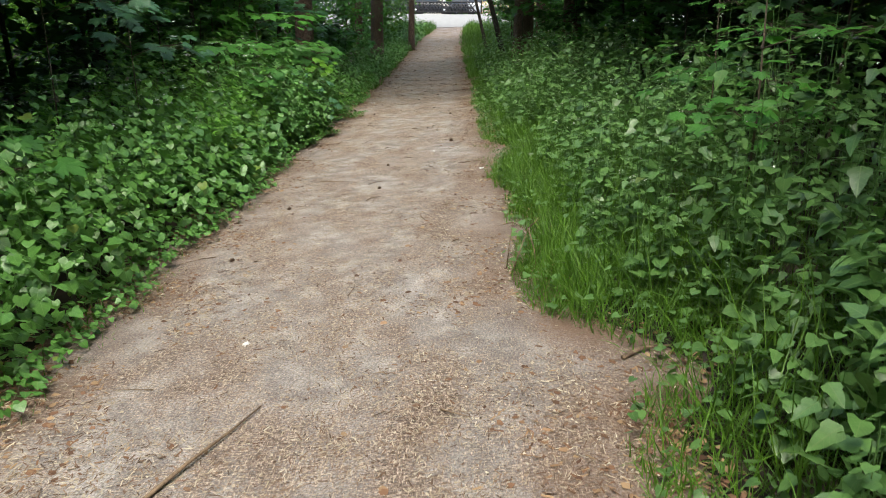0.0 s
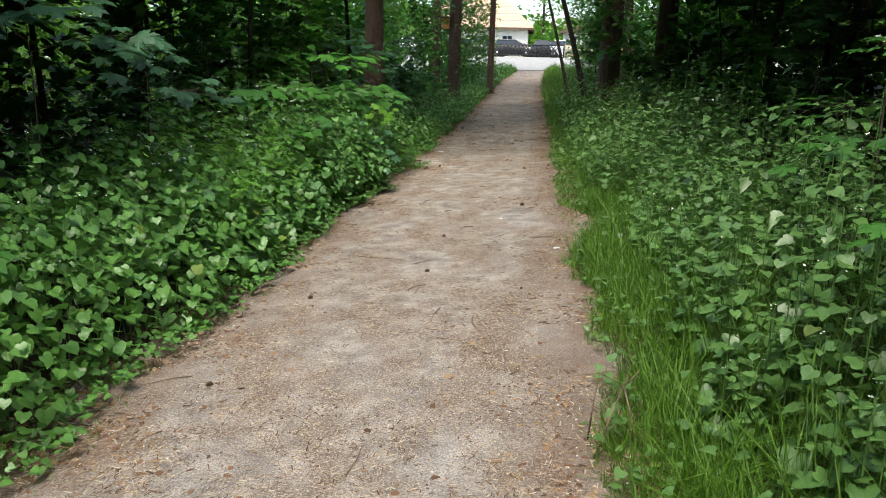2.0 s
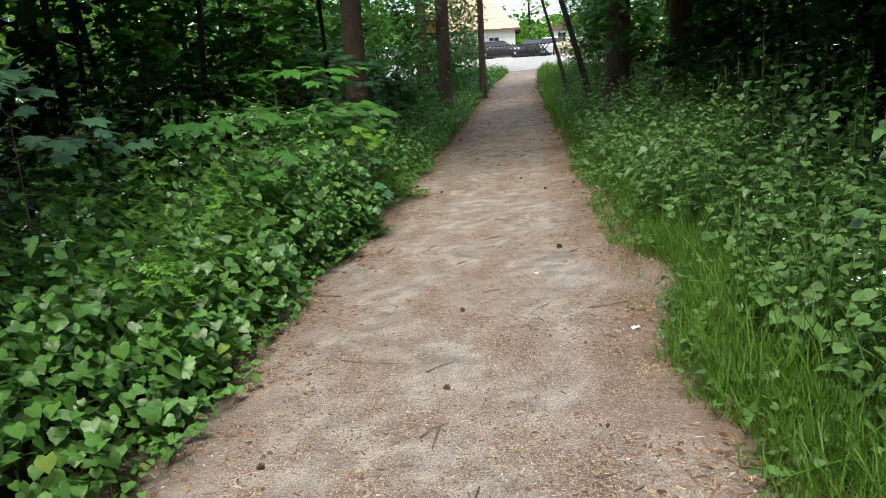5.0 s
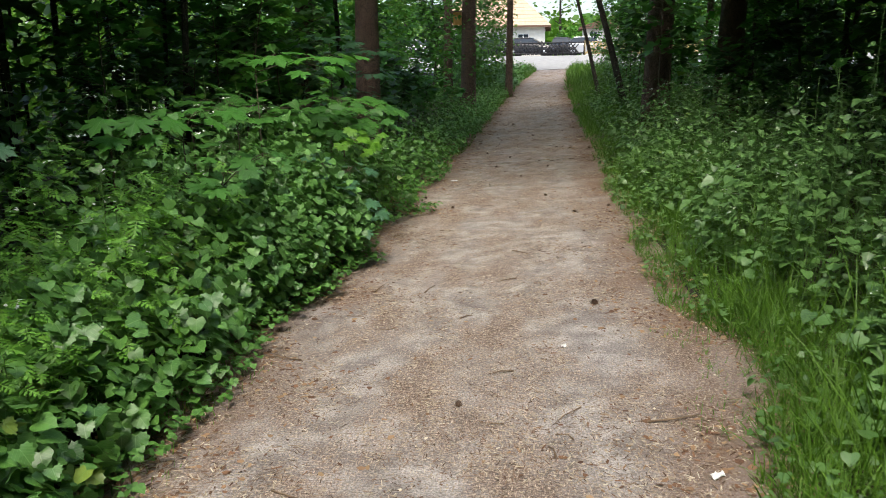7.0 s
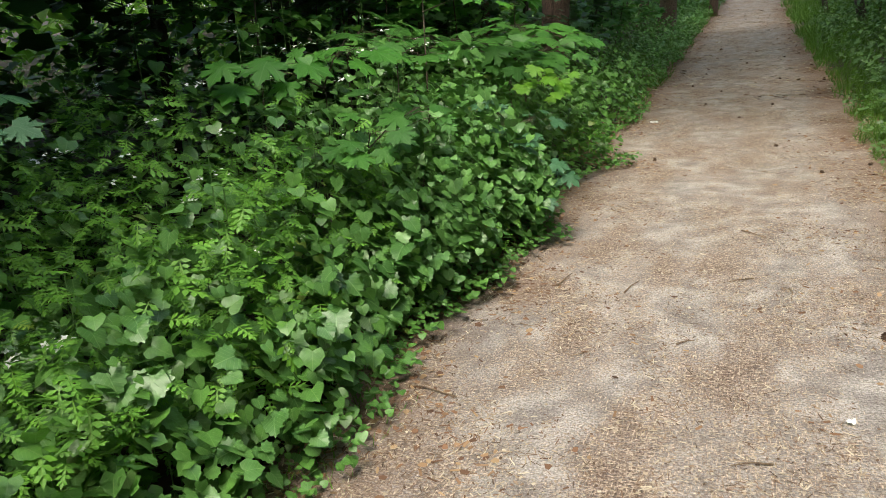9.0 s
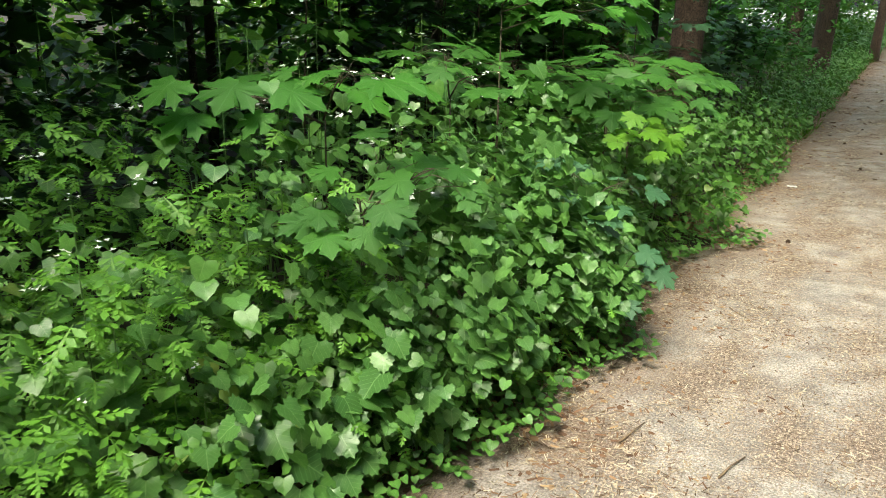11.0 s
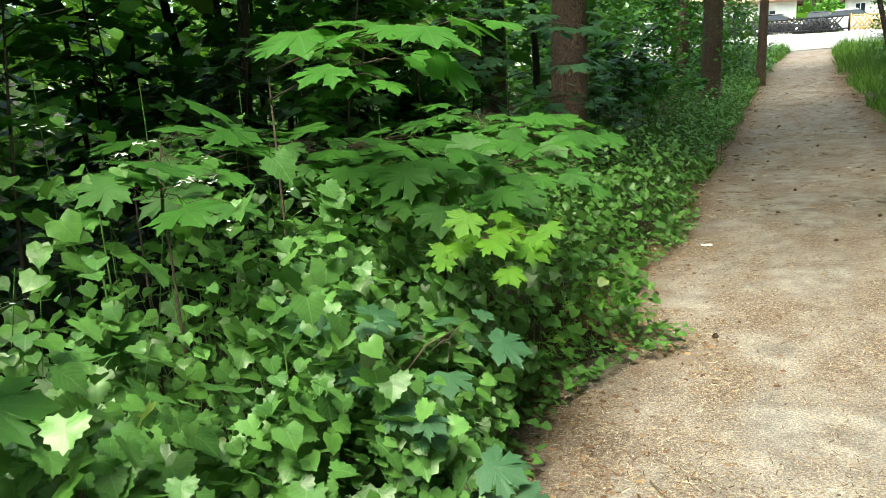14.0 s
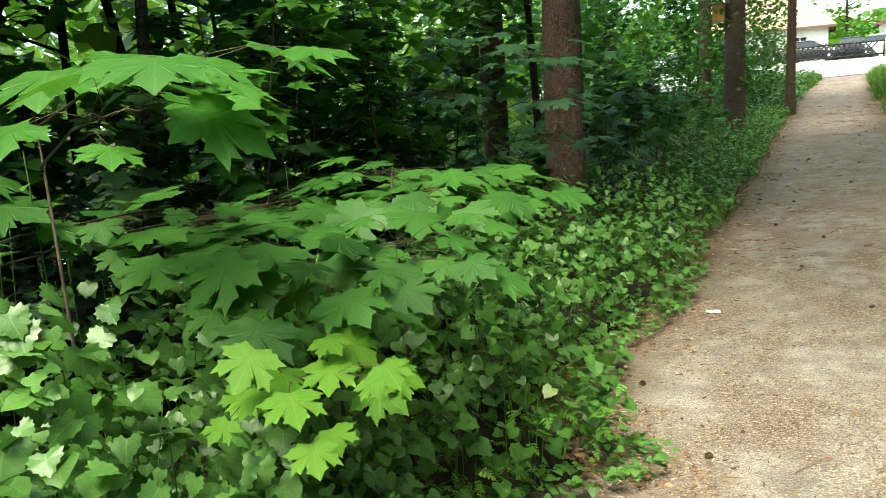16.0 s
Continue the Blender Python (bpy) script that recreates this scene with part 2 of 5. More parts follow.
M_CONE = plain_material("pine_cone", (0.045, 0.028, 0.018), (0.13, 0.08, 0.05), 0.85, 60)
M_PAPER = plain_material("white_paper", (0.74, 0.74, 0.72), (0.84, 0.84, 0.83), 0.8, 30)
M_NESTBOX = plain_material("orange_board", (0.45, 0.21, 0.06), (0.6, 0.32, 0.1), 0.7, 10)
M_RUBBER = plain_material("tyre_rubber", (0.015, 0.015, 0.016), (0.03, 0.03, 0.03), 0.8)
M_CHROME = plain_material("wheel_alloy", (0.5, 0.5, 0.52), (0.62, 0.62, 0.64), 0.3, 8, 0.9, 0.05)


def paint_material(name, c):
    m = plain_material(name, tuple(0.92 * v for v in c), c, 0.25, 4, 0, 0.02)
    m.node_tree.nodes["Principled BSDF"].inputs["Coat Weight"].default_value = 0.8
    return m


M_CARDARK = paint_material("black_paint", (0.02, 0.022, 0.03))
M_CARSILVER = paint_material("silver_paint", (0.5, 0.52, 0.55))
M_CARWHITE = paint_material("white_paint", (0.78, 0.78, 0.78))
M_GLASS, _n, _l, _b = material("dark_glass")
_b.inputs["Base Color"].default_value = (0.03, 0.04, 0.05, 1)
_b.inputs["Roughness"].default_value = 0.05


# ---- mesh helpers ----
def tri_mesh(name, verts, tris, mats, tint=None, blade=None, smooth=True, slots=None):
    me = bpy.data.meshes.new(name)
    verts, tris = np.asarray(verts, np.float32), np.asarray(tris, np.int32)
    me.vertices.add(len(verts))
    me.vertices.foreach_set("co", verts.ravel())
    me.loops.add(tris.size)
    me.loops.foreach_set("vertex_index", tris.ravel())
    me.polygons.add(len(tris))
    me.polygons.foreach_set("loop_start", np.arange(0, tris.size, 3, dtype=np.int32))
    me.polygons.foreach_set("use_smooth", np.full(len(tris), smooth))
    if slots is not None:
        me.polygons.foreach_set("material_index", np.asarray(slots, np.int32))
    if tint is not None:
        a = me.attributes.new("tint", 'FLOAT', 'POINT')
        a.data.foreach_set("value", np.asarray(tint, np.float32))
    if blade is not None:
        a = me.attributes.new("blade", 'FLOAT_VECTOR', 'POINT')
        a.data.foreach_set("vector", np.asarray(blade, np.float32).ravel())
    me.update(calc_edges=True)
    for m in (mats if isinstance(mats, (list, tuple)) else [mats]):
        me.materials.append(m)
    return me


def turns(yaw, pitch, roll):
    """Rotation matrices Rz(yaw) Rx(pitch) Ry(roll), one for each entry."""
    cy, sy, cp, sp, cr, sr = np.cos(yaw), np.sin(yaw), np.cos(pitch), np.sin(pitch), np.cos(roll), np.sin(roll)
    o, i = np.zeros_like(cy), np.ones_like(cy)
    rz = np.stack([cy, -sy, o, sy, cy, o, o, o, i], -1).reshape(-1, 3, 3)
    rx = np.stack([i, o, o, o, cp, -sp, o, sp, cp], -1).reshape(-1, 3, 3)
    ry = np.stack([cr, o, sr, o, i, o, -sr, o, cr], -1).reshape(-1, 3, 3)
    return rz @ rx @ ry


def scatter(shape, pos, yaw, pitch, roll, size, tint):
    """Vertices, triangles, tints and blade coordinates of many copies of a small shape."""
    tv, tf = shape
    k, n = len(pos), len(tv)
    size = np.asarray(size, float)
    if size.ndim == 1:
        size = np.repeat(size[:, None], 3, 1)
    v = np.einsum('kij,knj->kni', turns(yaw, pitch, roll), tv[None] * size[:, None, :]) + np.asarray(pos)[:, None, :]
    f = tf[None] + (np.arange(k) * n)[:, None, None]
    return v.reshape(-1, 3), f.reshape(-1, 3), np.repeat(tint, n), np.tile(tv, (k, 1))


def joined(parts):
    vs, fs, ts, bs, off = [], [], [], [], 0
    for v, f, t, b in parts:
        vs.append(v), fs.append(f + off), ts.append(t), bs.append(b)
        off += len(v)
    return np.concatenate(vs), np.concatenate(fs), np.concatenate(ts), np.concatenate(bs)


def fan(outline, centre_point, cup=0.0, droop=0.0):
    """A leaf blade as a fan round a point, folded up along the midrib and drooping to the tip."""
    pts = np.array([centre_point] + outline, float)
    z = cup * np.abs(pts[:, 0]) - droop * np.clip(pts[:, 1], 0, 2) ** 2
    v = np.column_stack([pts, z])
    k = len(outline)
    f = np.array([(0, 1 + i, 1 + (i + 1) % k) for i in range(k)])
    return v, f


def mirrored(half):
    """Outline from the right half, base to tip, to the whole leaf."""
    return half + [(-x, y) for x, y in reversed(half) if abs(x) > 1e-6]


def toothed_heart(teeth, depth):
    """Broad heart-shaped blade with a coarsely toothed rim, gently rippled."""
    rim = np.array([(0, 0.05), (0.2, -0.11), (0.42, -0.08), (0.56, 0.1), (0.53, 0.33), (0.40, 0.55), (0.22, 0.74), (0, 0.9)])
    run = np.concatenate([[0], np.cumsum(np.linalg.norm(np.diff(rim, axis=0), axis=1))])
    at = np.linspace(0, run[-1], 2 * teeth + 1)
    half = np.column_stack([np.interp(at, run, rim[:, 0]), np.interp(at, run, rim[:, 1])])
    half[1::2] += depth * (np.array([0, 0.32]) - half[1::2])
    half[2:-1:2] += 0.4 * depth * (half[2:-1:2] - np.array([0, 0.25]))
    v, f = fan(mirrored([tuple(p) for p in half]), (0, 0.32), 0.10, 0.2)
    v[:, 2] += 0.03 * np.sin(9 * v[:, 0] + 7 * v[:, 1])
    return v, f


HEART = toothed_heart(5, 0.09)
HEART_MID = toothed_heart(4, 0.08)
HEART_FINE = toothed_heart(7, 0.12)
HEART_FAR = fan(mirrored([(0, 0.03), (0.34, -0.08), (0.54, 0.14), (0.4, 0.52), (0, 0.92)]), (0, 0.32), 0.12, 0.2)
NETTLE = fan(mirrored([(0, 0.0), (0.29, 0.14), (0.30, 0.34), (0.22, 0.40), (0.19, 0.62), (0, 1.0)]), (0, 0.35), 0.15, 0.14)
MAPLE = fan(mirrored([(0, 0.0), (0.14, -0.06), (0.32, -0.16), (0.40, -0.04), (0.53, -0.06), (0.60, 0.05), (0.84, 0.13), (0.68, 0.23), (0.68, 0.33), (0.53, 0.34), (0.43, 0.38),
                      (0.56, 0.45), (0.71, 0.49), (0.64, 0.58), (0.74, 0.85), (0.55, 0.76), (0.46, 0.87), (0.38, 0.72), (0.27, 0.64), (0.26, 0.76), (0.32, 0.88), (0.19, 0.92), (0, 1.17)]),
            (0, 0.28), 0.10, 0.16)
MAPLE[0][:, 2] = -0.17 * (MAPLE[0][:, 0] ** 2 + (MAPLE[0][:, 1] - 0.3) ** 2) + 0.022 * np.sin(8 * MAPLE[0][:, 0] + 4 * MAPLE[0][:, 1])
MAPLE_FAR = fan(mirrored([(0, 0.0), (0.35, -0.11), (0.42, 0.04), (0.76, 0.2), (0.45, 0.38), (0.63, 0.78), (0.25, 0.63), (0, 1.08)]), (0, 0.25), 0.12, 0.22)
DART = (np.array([(0, 0, 0), (0.42, 0.3, 0.1), (0, 1.0, -0.2), (-0.42, 0.3, 0.1)], float), np.array([(0, 1, 2), (0, 2, 3)]))
STAR = fan(mirrored([(0, 0.0), (0.4, -0.08), (0.72, 0.2), (0.4, 0.4), (0.54, 0.75), (0, 1.05)]), (0, 0.25), 0.12, 0.22)
TUFT = fan([(0, -0.1), (0.6, 0.2), (0.35, 0.85), (-0.3, 0.9), (-0.6, 0.25)], (0, 0.4), 0.2, 0.2)


def feather():
    vs, fs = [], []
    for i in range(4):
        y, s = 0.15 + 0.22 * i, 0.42 - 0.08 * i
        for d in (-1, 1):
            b = len(vs)
            vs += [(0, y, 0.02), (d * s * 0.5, y + 0.16, 0.03), (d * s, y + 0.12, -0.02), (d * s * 0.55, y - 0.03, 0.0)]
            fs += [(b, b + 1, b + 2), (b, b + 2, b + 3)]
    b = len(vs)
    vs += [(0, 0, 0), (0.08, 0.9, 0.0), (0, 1.12, -0.04), (-0.08, 0.9, 0.0)]
    fs += [(b, b + 1, b + 2), (b, b + 2, b + 3)]
    return np.array(vs, float), np.array(fs)


def blade_shape():
    v = np.array([(-0.5, 0, 0), (0.5, 0, 0), (-0.42, 0.06, 0.4), (0.42, 0.06, 0.4), (-0.28, 0.22, 0.75), (0.28, 0.22, 0.75), (0, 0.5, 1.0)], float)
    f = np.array([(0, 1, 3), (0, 3, 2), (2, 3, 5), (2, 5, 4), (4, 5, 6)])
    return v, f


def stalk_shape():
    v = np.array([(math.cos(a), math.sin(a), z) for z in (0, 1) for a in (0, 2.1, 4.2)], float)
    f = np.array([(0, 1, 4), (0, 4, 3), (1, 2, 5), (1, 5, 4), (2, 0, 3), (2, 3, 5)])
    return v, f


FEATHER, BLADE, STALK = feather(), blade_shape(), stalk_shape()
SLIVER = (np.array([(-0.5, 0, 0), (0.5, 0, 0.1), (0.5, 1, 0), (-0.5, 1, 0.1)], float), np.array([(0, 1, 2), (0, 2, 3)]))
FLOWER = fan([(0, 0.5), (0.2, 0.15), (0.5, 0), (0.2, -0.15), (0, -0.5), (-0.2, -0.15), (-0.5, 0), (-0.2, 0.15)], (0, 0), 0.2, 0)


def stuff(name, parts, mat, label, category):
    v, f, t, b = joined(parts)
    return tagged(new(name, tri_mesh(name, v, f, mat, t, b)), label, category, kind="stuff")


def tube(points, radii, sides=8, rough=0.0, seed=0):
    """A tapered, slightly uneven round limb along points: vertices and triangles."""
    r = np.random.default_rng(seed)
    pts = np.array(points, float)
    rad = np.array(radii, float)
    d = np.gradient(pts, axis=0)
    d /= np.linalg.norm(d, axis=1)[:, None]
    ref = np.array([1.0, 0, 0]) if abs(d[0][0]) < 0.8 else np.array([0, 1.0, 0])
    vs = []
    ang = np.linspace(0, math.tau, sides, endpoint=False)
    flute = 1 + rough * r.normal(size=sides)
    for p, q, w in zip(pts, d, rad):
        a = np.cross(q, ref)
        a /= np.linalg.norm(a)
        b = np.cross(q, a)
        k = w * flute * (1 + rough * 0.6 * r.normal(size=sides))
        vs.append(p + np.cos(ang)[:, None] * k[:, None] * a + np.sin(ang)[:, None] * k[:, None] * b)
    n = len(pts)
    fs = []
    for i in range(n - 1):
        for j in range(sides):
            a, b, c, e = i * sides + j, i * sides + (j + 1) % sides, (i + 1) * sides + (j + 1) % sides, (i + 1) * sides + j
            fs += [(a, b, c), (a, c, e)]
    v = np.concatenate(vs + [pts[:1], pts[-1:]])
    for j in range(sides):
        fs += [(n * sides, (j + 1) % sides, j), (n * sides + 1, (n - 1) * sides + j, (n - 1) * sides + (j + 1) % sides)]
    return v, np.array(fs)


def merged(bits):
    vs, fs, off = [], [], 0
    for v, f in bits:
        vs.append(v), fs.append(np.asarray(f) + off)
        off += len(v)
    return np.concatenate(vs), np.concatenate(fs)


def part(name, parent, data, label=""):
    ob = new(name, data)
    ob.parent = parent
    return tagged(ob, label)


def box(x0, x1, y0, y1, z0, z1):
    v = np.array([(x, y, z) for x in (x0, x1) for y in (y0, y1) for z in (z0, z1)], float)
    q = [(0, 1, 3, 2), (4, 6, 7, 5), (0, 4, 5, 1), (2, 3, 7, 6), (0, 2, 6, 4), (1, 5, 7, 3)]
    return v, np.array([t for a, b, c, d in q for t in ((a, b, c), (a, c, d))])


# ---- ground and path ----
def sheet(xs, ys, lift=0.0):
    gx, gy = np.meshgrid(xs, ys)
    v = np.column_stack([gx.ravel(), gy.ravel(), (land(gx, gy) + lift).ravel()])
    nx = len(xs)
    a = (np.arange(len(ys) - 1)[:, None] * nx + np.arange(nx - 1)[None]).ravel()
    f = np.concatenate([np.column_stack([a, a + 1, a + nx + 1]), np.column_stack([a, a + nx + 1, a + nx])])
    return v, f


gxs = np.concatenate([[-900, -300, -120, -60], np.arange(-30, -4, 2), np.arange(-4, 4.01, 0.25), np.arange(6, 31, 2), [60, 120, 300, 900]])
gys = np.concatenate([[-600, -200, -60, -30, -15], np.arange(-8, 16, 0.25), np.arange(16, 64, 1.0), [66, 75, 90, 120, 300, 900]])
v, f = sheet(gxs, gys)
near = (np.abs(v[:, 0]) < 4) & (np.abs(v[:, 1]) < 20)
v[:, 2] += np.where(near & (np.abs(v[:, 0]) > 1.3), 0.03 * (patchy(v[:, 0], v[:, 1], 0.8, 3) - 0.5), 0) - 0.012
tagged(new("ground", tri_mesh("ground", v, f, M_SOIL)), "dark forest soil with leaf mould", "ground", kind="structure")


def make_path():
    ys = np.concatenate([np.arange(-8, 14, 0.06), np.arange(14, 46.41, 0.4)])
    us = np.concatenate([[0, 0.02, 0.05], np.linspace(0.09, 0.91, 34), [0.95, 0.98, 1.0]])
    le, re = left_edge(ys) - 0.16, right_edge(ys) + 0.16
    gx = le[:, None] + us[None] * (re - le)[:, None]
    gy = np.repeat(ys[:, None], len(us), 1)
    edge = np.minimum(us, 1 - us)[None] * (re - le)[:, None]
    gz = land(gx, gy) + 0.008 * np.clip(edge / 0.12, 0, 1) - 0.012 * (edge < 0.01)
    gz = gz + 0.010 * (patchy(gx, gy, 0.7, 11) - 0.5) + 0.001 * (patchy(gx, gy, 0.17, 12) - 0.5) - 0.012 * np.exp(-(((gx - centre(gy)) / 0.55) ** 2))
    v = np.column_stack([gx.ravel(), gy.ravel(), gz.ravel()])
    nx = len(us)
    a = (np.arange(len(ys) - 1)[:, None] * nx + np.arange(nx - 1)[None]).ravel()
    f = np.concatenate([np.column_stack([a, a + 1, a + nx + 1]), np.column_stack([a, a + nx + 1, a + nx])])
    # Litter tint at the edges; beyond y = 9 tree shade is painted in too.
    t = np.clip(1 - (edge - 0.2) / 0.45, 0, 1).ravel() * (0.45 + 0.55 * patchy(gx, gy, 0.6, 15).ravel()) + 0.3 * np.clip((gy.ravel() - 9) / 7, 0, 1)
    return tri_mesh("path", v, f, M_PATH, t)


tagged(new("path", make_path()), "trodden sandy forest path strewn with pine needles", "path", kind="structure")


def path_top(x, y):
    return land(x, y) + 0.008 + 0.010 * (patchy(x, y, 0.7, 11) - 0.5) + 0.001 * (patchy(x, y, 0.17, 12) - 0.5) - 0.012 * np.exp(-(((x - centre(y)) / 0.55) ** 2))


# ---- weeds along the path ----
def bank_height(u, y):
    """Height of the left-hand weeds by distance from the path's edge."""
    tall = 0.62 + 0.2 * np.exp(-((y - 7.4) / 1.4) ** 2) + 0.05 * np.sin(0.9 * y + 1)
    tall = np.where(y > 12, 0.5, tall)
    return tall * (0.38 + 0.62 * np.clip(u / 0.35, 0, 1) ** 0.7) * (1 + 0.4 * np.clip(u - 0.35, 0, 1.0))


def bank_leaves(n, y0, y1, u0, u1, side, shape, size, height, seed, lean=0.35, tints=(0, 1), bias=1.3, keep=None):
    r = np.random.default_rng(seed)
    y = r.uniform(y0, y1, n)
    u = u0 + (u1 - u0) * r.uniform(0, 1, n) ** bias
    x = (left_edge(y) - u) if side < 0 else (right_edge(y) + u)
    if keep is not None:
        k = keep(x, y, r.uniform(0, 1, n)) & ((u > 0.16) | (patchy(x, y, 0.4, 5) > 0.5))
        x, y, u = x[k], y[k], u[k]
        n = len(x)
    top = height(u, y) * ((0.6 + 0.75 * patchy(x, y, 0.45, seed // 10)) if side < 0 else (0.4 + 1.1 * patchy(x, y, 0.42, seed // 10)))
    w = r.beta(2.6, 1.1, n)
    z = land(x, y) + top * w + 0.02
    x = x - side * 0.12 * w * r.uniform(0, 1, n)
    yaw = np.where(r.uniform(0, 1, n) < (0.7 if side < 0 else 0.35), r.normal(math.pi / 2 if side < 0 else -math.pi / 2, 0.9, n) + math.pi, r.uniform(0, math.tau, n))
    pitch = r.normal(-lean, 0.32, n)
    roll = r.normal(0, 0.3, n)
    s = size * (0.45 + 0.9 * r.beta(1.6, 2.0, n))
    # Tint also rises with height, painting lit tops over shaded feet.
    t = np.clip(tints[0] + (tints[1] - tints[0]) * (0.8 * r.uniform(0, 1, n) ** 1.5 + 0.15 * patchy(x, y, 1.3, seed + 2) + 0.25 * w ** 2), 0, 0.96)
    t[r.uniform(0, 1, n) < 0.006] = 1.0
    return scatter(shape, np.column_stack([x, y, z]), yaw, pitch, roll, s, t)


left_h = bank_height


def behind_grass(x, y, chance):
    u = x - right_edge(y)
    return (u > np.where((y > 0.4) & (y < 6.2), 0.35 + 0.55 * patchy(x, y, 0.7, 8), np.where(y < 8.5, 0.25 + 0.3 * patchy(x, y, 0.7, 8), 0.12))) | (chance < 0.06)


def outside_parsley(x, y, chance):
    u = left_edge(y) - x
    return ~((y > 4.3) & (y < 6.4) & (u > 0.3)) | (chance < 0.25)


def herb_places(n, y0, y1, u0, u1, side, height, seed):
    """Foot and height of single upright plants."""
    r = np.random.default_rng(seed)
    y = r.uniform(y0, y1, n)
    u = u0 + (u1 - u0) * r.uniform(0, 1, n) ** 1.2
    x = (left_edge(y) - u) if side < 0 else (right_edge(y) + u)
    k = patchy(x, y, 0.5, seed + 1) + r.uniform(-0.3, 0.3, n) > 0.36
    x, y, u = x[k], y[k], u[k]
    return x, y, height(u, y) * r.uniform(0.8, 1.45, len(x)) * (0.6 + 0.6 * patchy(x, y, 0.9, seed + 3))


def herb_leaves(places, shape, size, seed, per=9, tints=(0.1, 1.0), droop=0.3, loose=0.2):
    """Leaves set round each plant's stem, broad below and small at the top."""
    r = np.random.default_rng(seed)
    x, y, h = (np.repeat(a, per) for a in places)
    n = len(x)
    w = np.tile(np.linspace(0.3, 1.0, per), n // per) + r.normal(0, 0.03, n)
    yaw = np.tile(np.arange(per) * 2.4, n // per) + np.repeat(r.uniform(0, 6, n // per), per) + r.normal(0, 0.3, n)
    s = size * (1.25 - 0.85 * w) * r.uniform(0.75, 1.25, n)
    d = 0.5 * s
    p = np.column_stack([x - np.sin(yaw) * d, y + np.cos(yaw) * d, land(x, y) + h * w])
    # Higher leaves get lighter tints: light from above put in the colour.
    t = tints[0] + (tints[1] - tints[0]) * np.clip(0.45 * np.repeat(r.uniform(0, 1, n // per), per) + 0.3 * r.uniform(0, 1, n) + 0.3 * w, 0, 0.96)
    return scatter(shape, p, yaw, r.normal(-droop, loose, n), r.normal(0, loose, n), s, np.clip(t, 0, 0.96))


def herb_stems(places, seed, thick=0.0024):
    r = np.random.default_rng(seed)
    x, y, h = places
    n = len(x)
    return scatter(STALK, np.column_stack([x, y, land(x, y) - 0.01]), r.uniform(0, 6, n), np.zeros(n), np.zeros(n), np.column_stack([np.full(n, thick), np.full(n, thick), h]), r.uniform(0, 1, n))


def herb_tops(places, seed, share=0.3):
    r = np.random.default_rng(seed)
    x, y, h = places
    k = r.uniform(0, 1, len(x)) < share
    p = np.repeat(np.column_stack([x, y, land(x, y) + h])[k], 4, 0)
    p = p + r.normal(0, 0.008, p.shape)
    m = len(p)
    return scatter(FLOWER, p, r.uniform(0, 6, m), r.normal(0, 0.4, m), r.normal(0, 0.4, m), r.uniform(0.007, 0.014, m), r.uniform(0, 1, m))


def right_h(u, y):
    return (0.16 + 0.55 * np.clip((u - 0.1) / 0.8, 0, 1) + 0.22 * np.clip((u - 0.8) / 1.5, 0, 1)) * (1 + 0.12 * np.sin(1.1 * y)) * np.where(y > 10, 1.05, 1.0)


HERBS_RIGHT = herb_places(1250, -1.7, 13, 0.35, 1.9, 1, lambda u, y: 1.08 * right_h(u, y), 3001)
HERBS_LEFT = herb_places(520, -1.7, 12, 0.25, 2.2, -1, lambda u, y: 1.0 * left_h(u, y), 3011)

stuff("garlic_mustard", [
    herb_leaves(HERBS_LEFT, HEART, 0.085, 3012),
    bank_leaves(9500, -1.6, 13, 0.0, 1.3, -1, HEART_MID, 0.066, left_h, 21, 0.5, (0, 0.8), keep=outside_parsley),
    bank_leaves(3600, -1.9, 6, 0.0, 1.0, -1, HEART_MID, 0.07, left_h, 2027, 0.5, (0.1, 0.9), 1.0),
    # Low tint range paints the shade on the bank's inner part.
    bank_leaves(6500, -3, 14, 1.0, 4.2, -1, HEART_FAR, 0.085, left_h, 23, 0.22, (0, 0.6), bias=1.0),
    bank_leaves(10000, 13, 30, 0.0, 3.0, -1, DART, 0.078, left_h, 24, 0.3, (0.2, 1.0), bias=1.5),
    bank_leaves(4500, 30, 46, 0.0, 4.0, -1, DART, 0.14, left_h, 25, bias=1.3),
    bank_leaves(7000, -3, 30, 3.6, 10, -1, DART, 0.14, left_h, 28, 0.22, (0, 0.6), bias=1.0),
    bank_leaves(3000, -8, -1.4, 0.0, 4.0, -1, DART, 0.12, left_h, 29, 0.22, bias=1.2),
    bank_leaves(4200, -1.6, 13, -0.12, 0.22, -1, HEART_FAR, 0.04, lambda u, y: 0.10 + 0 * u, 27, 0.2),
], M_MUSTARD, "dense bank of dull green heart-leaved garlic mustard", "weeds")


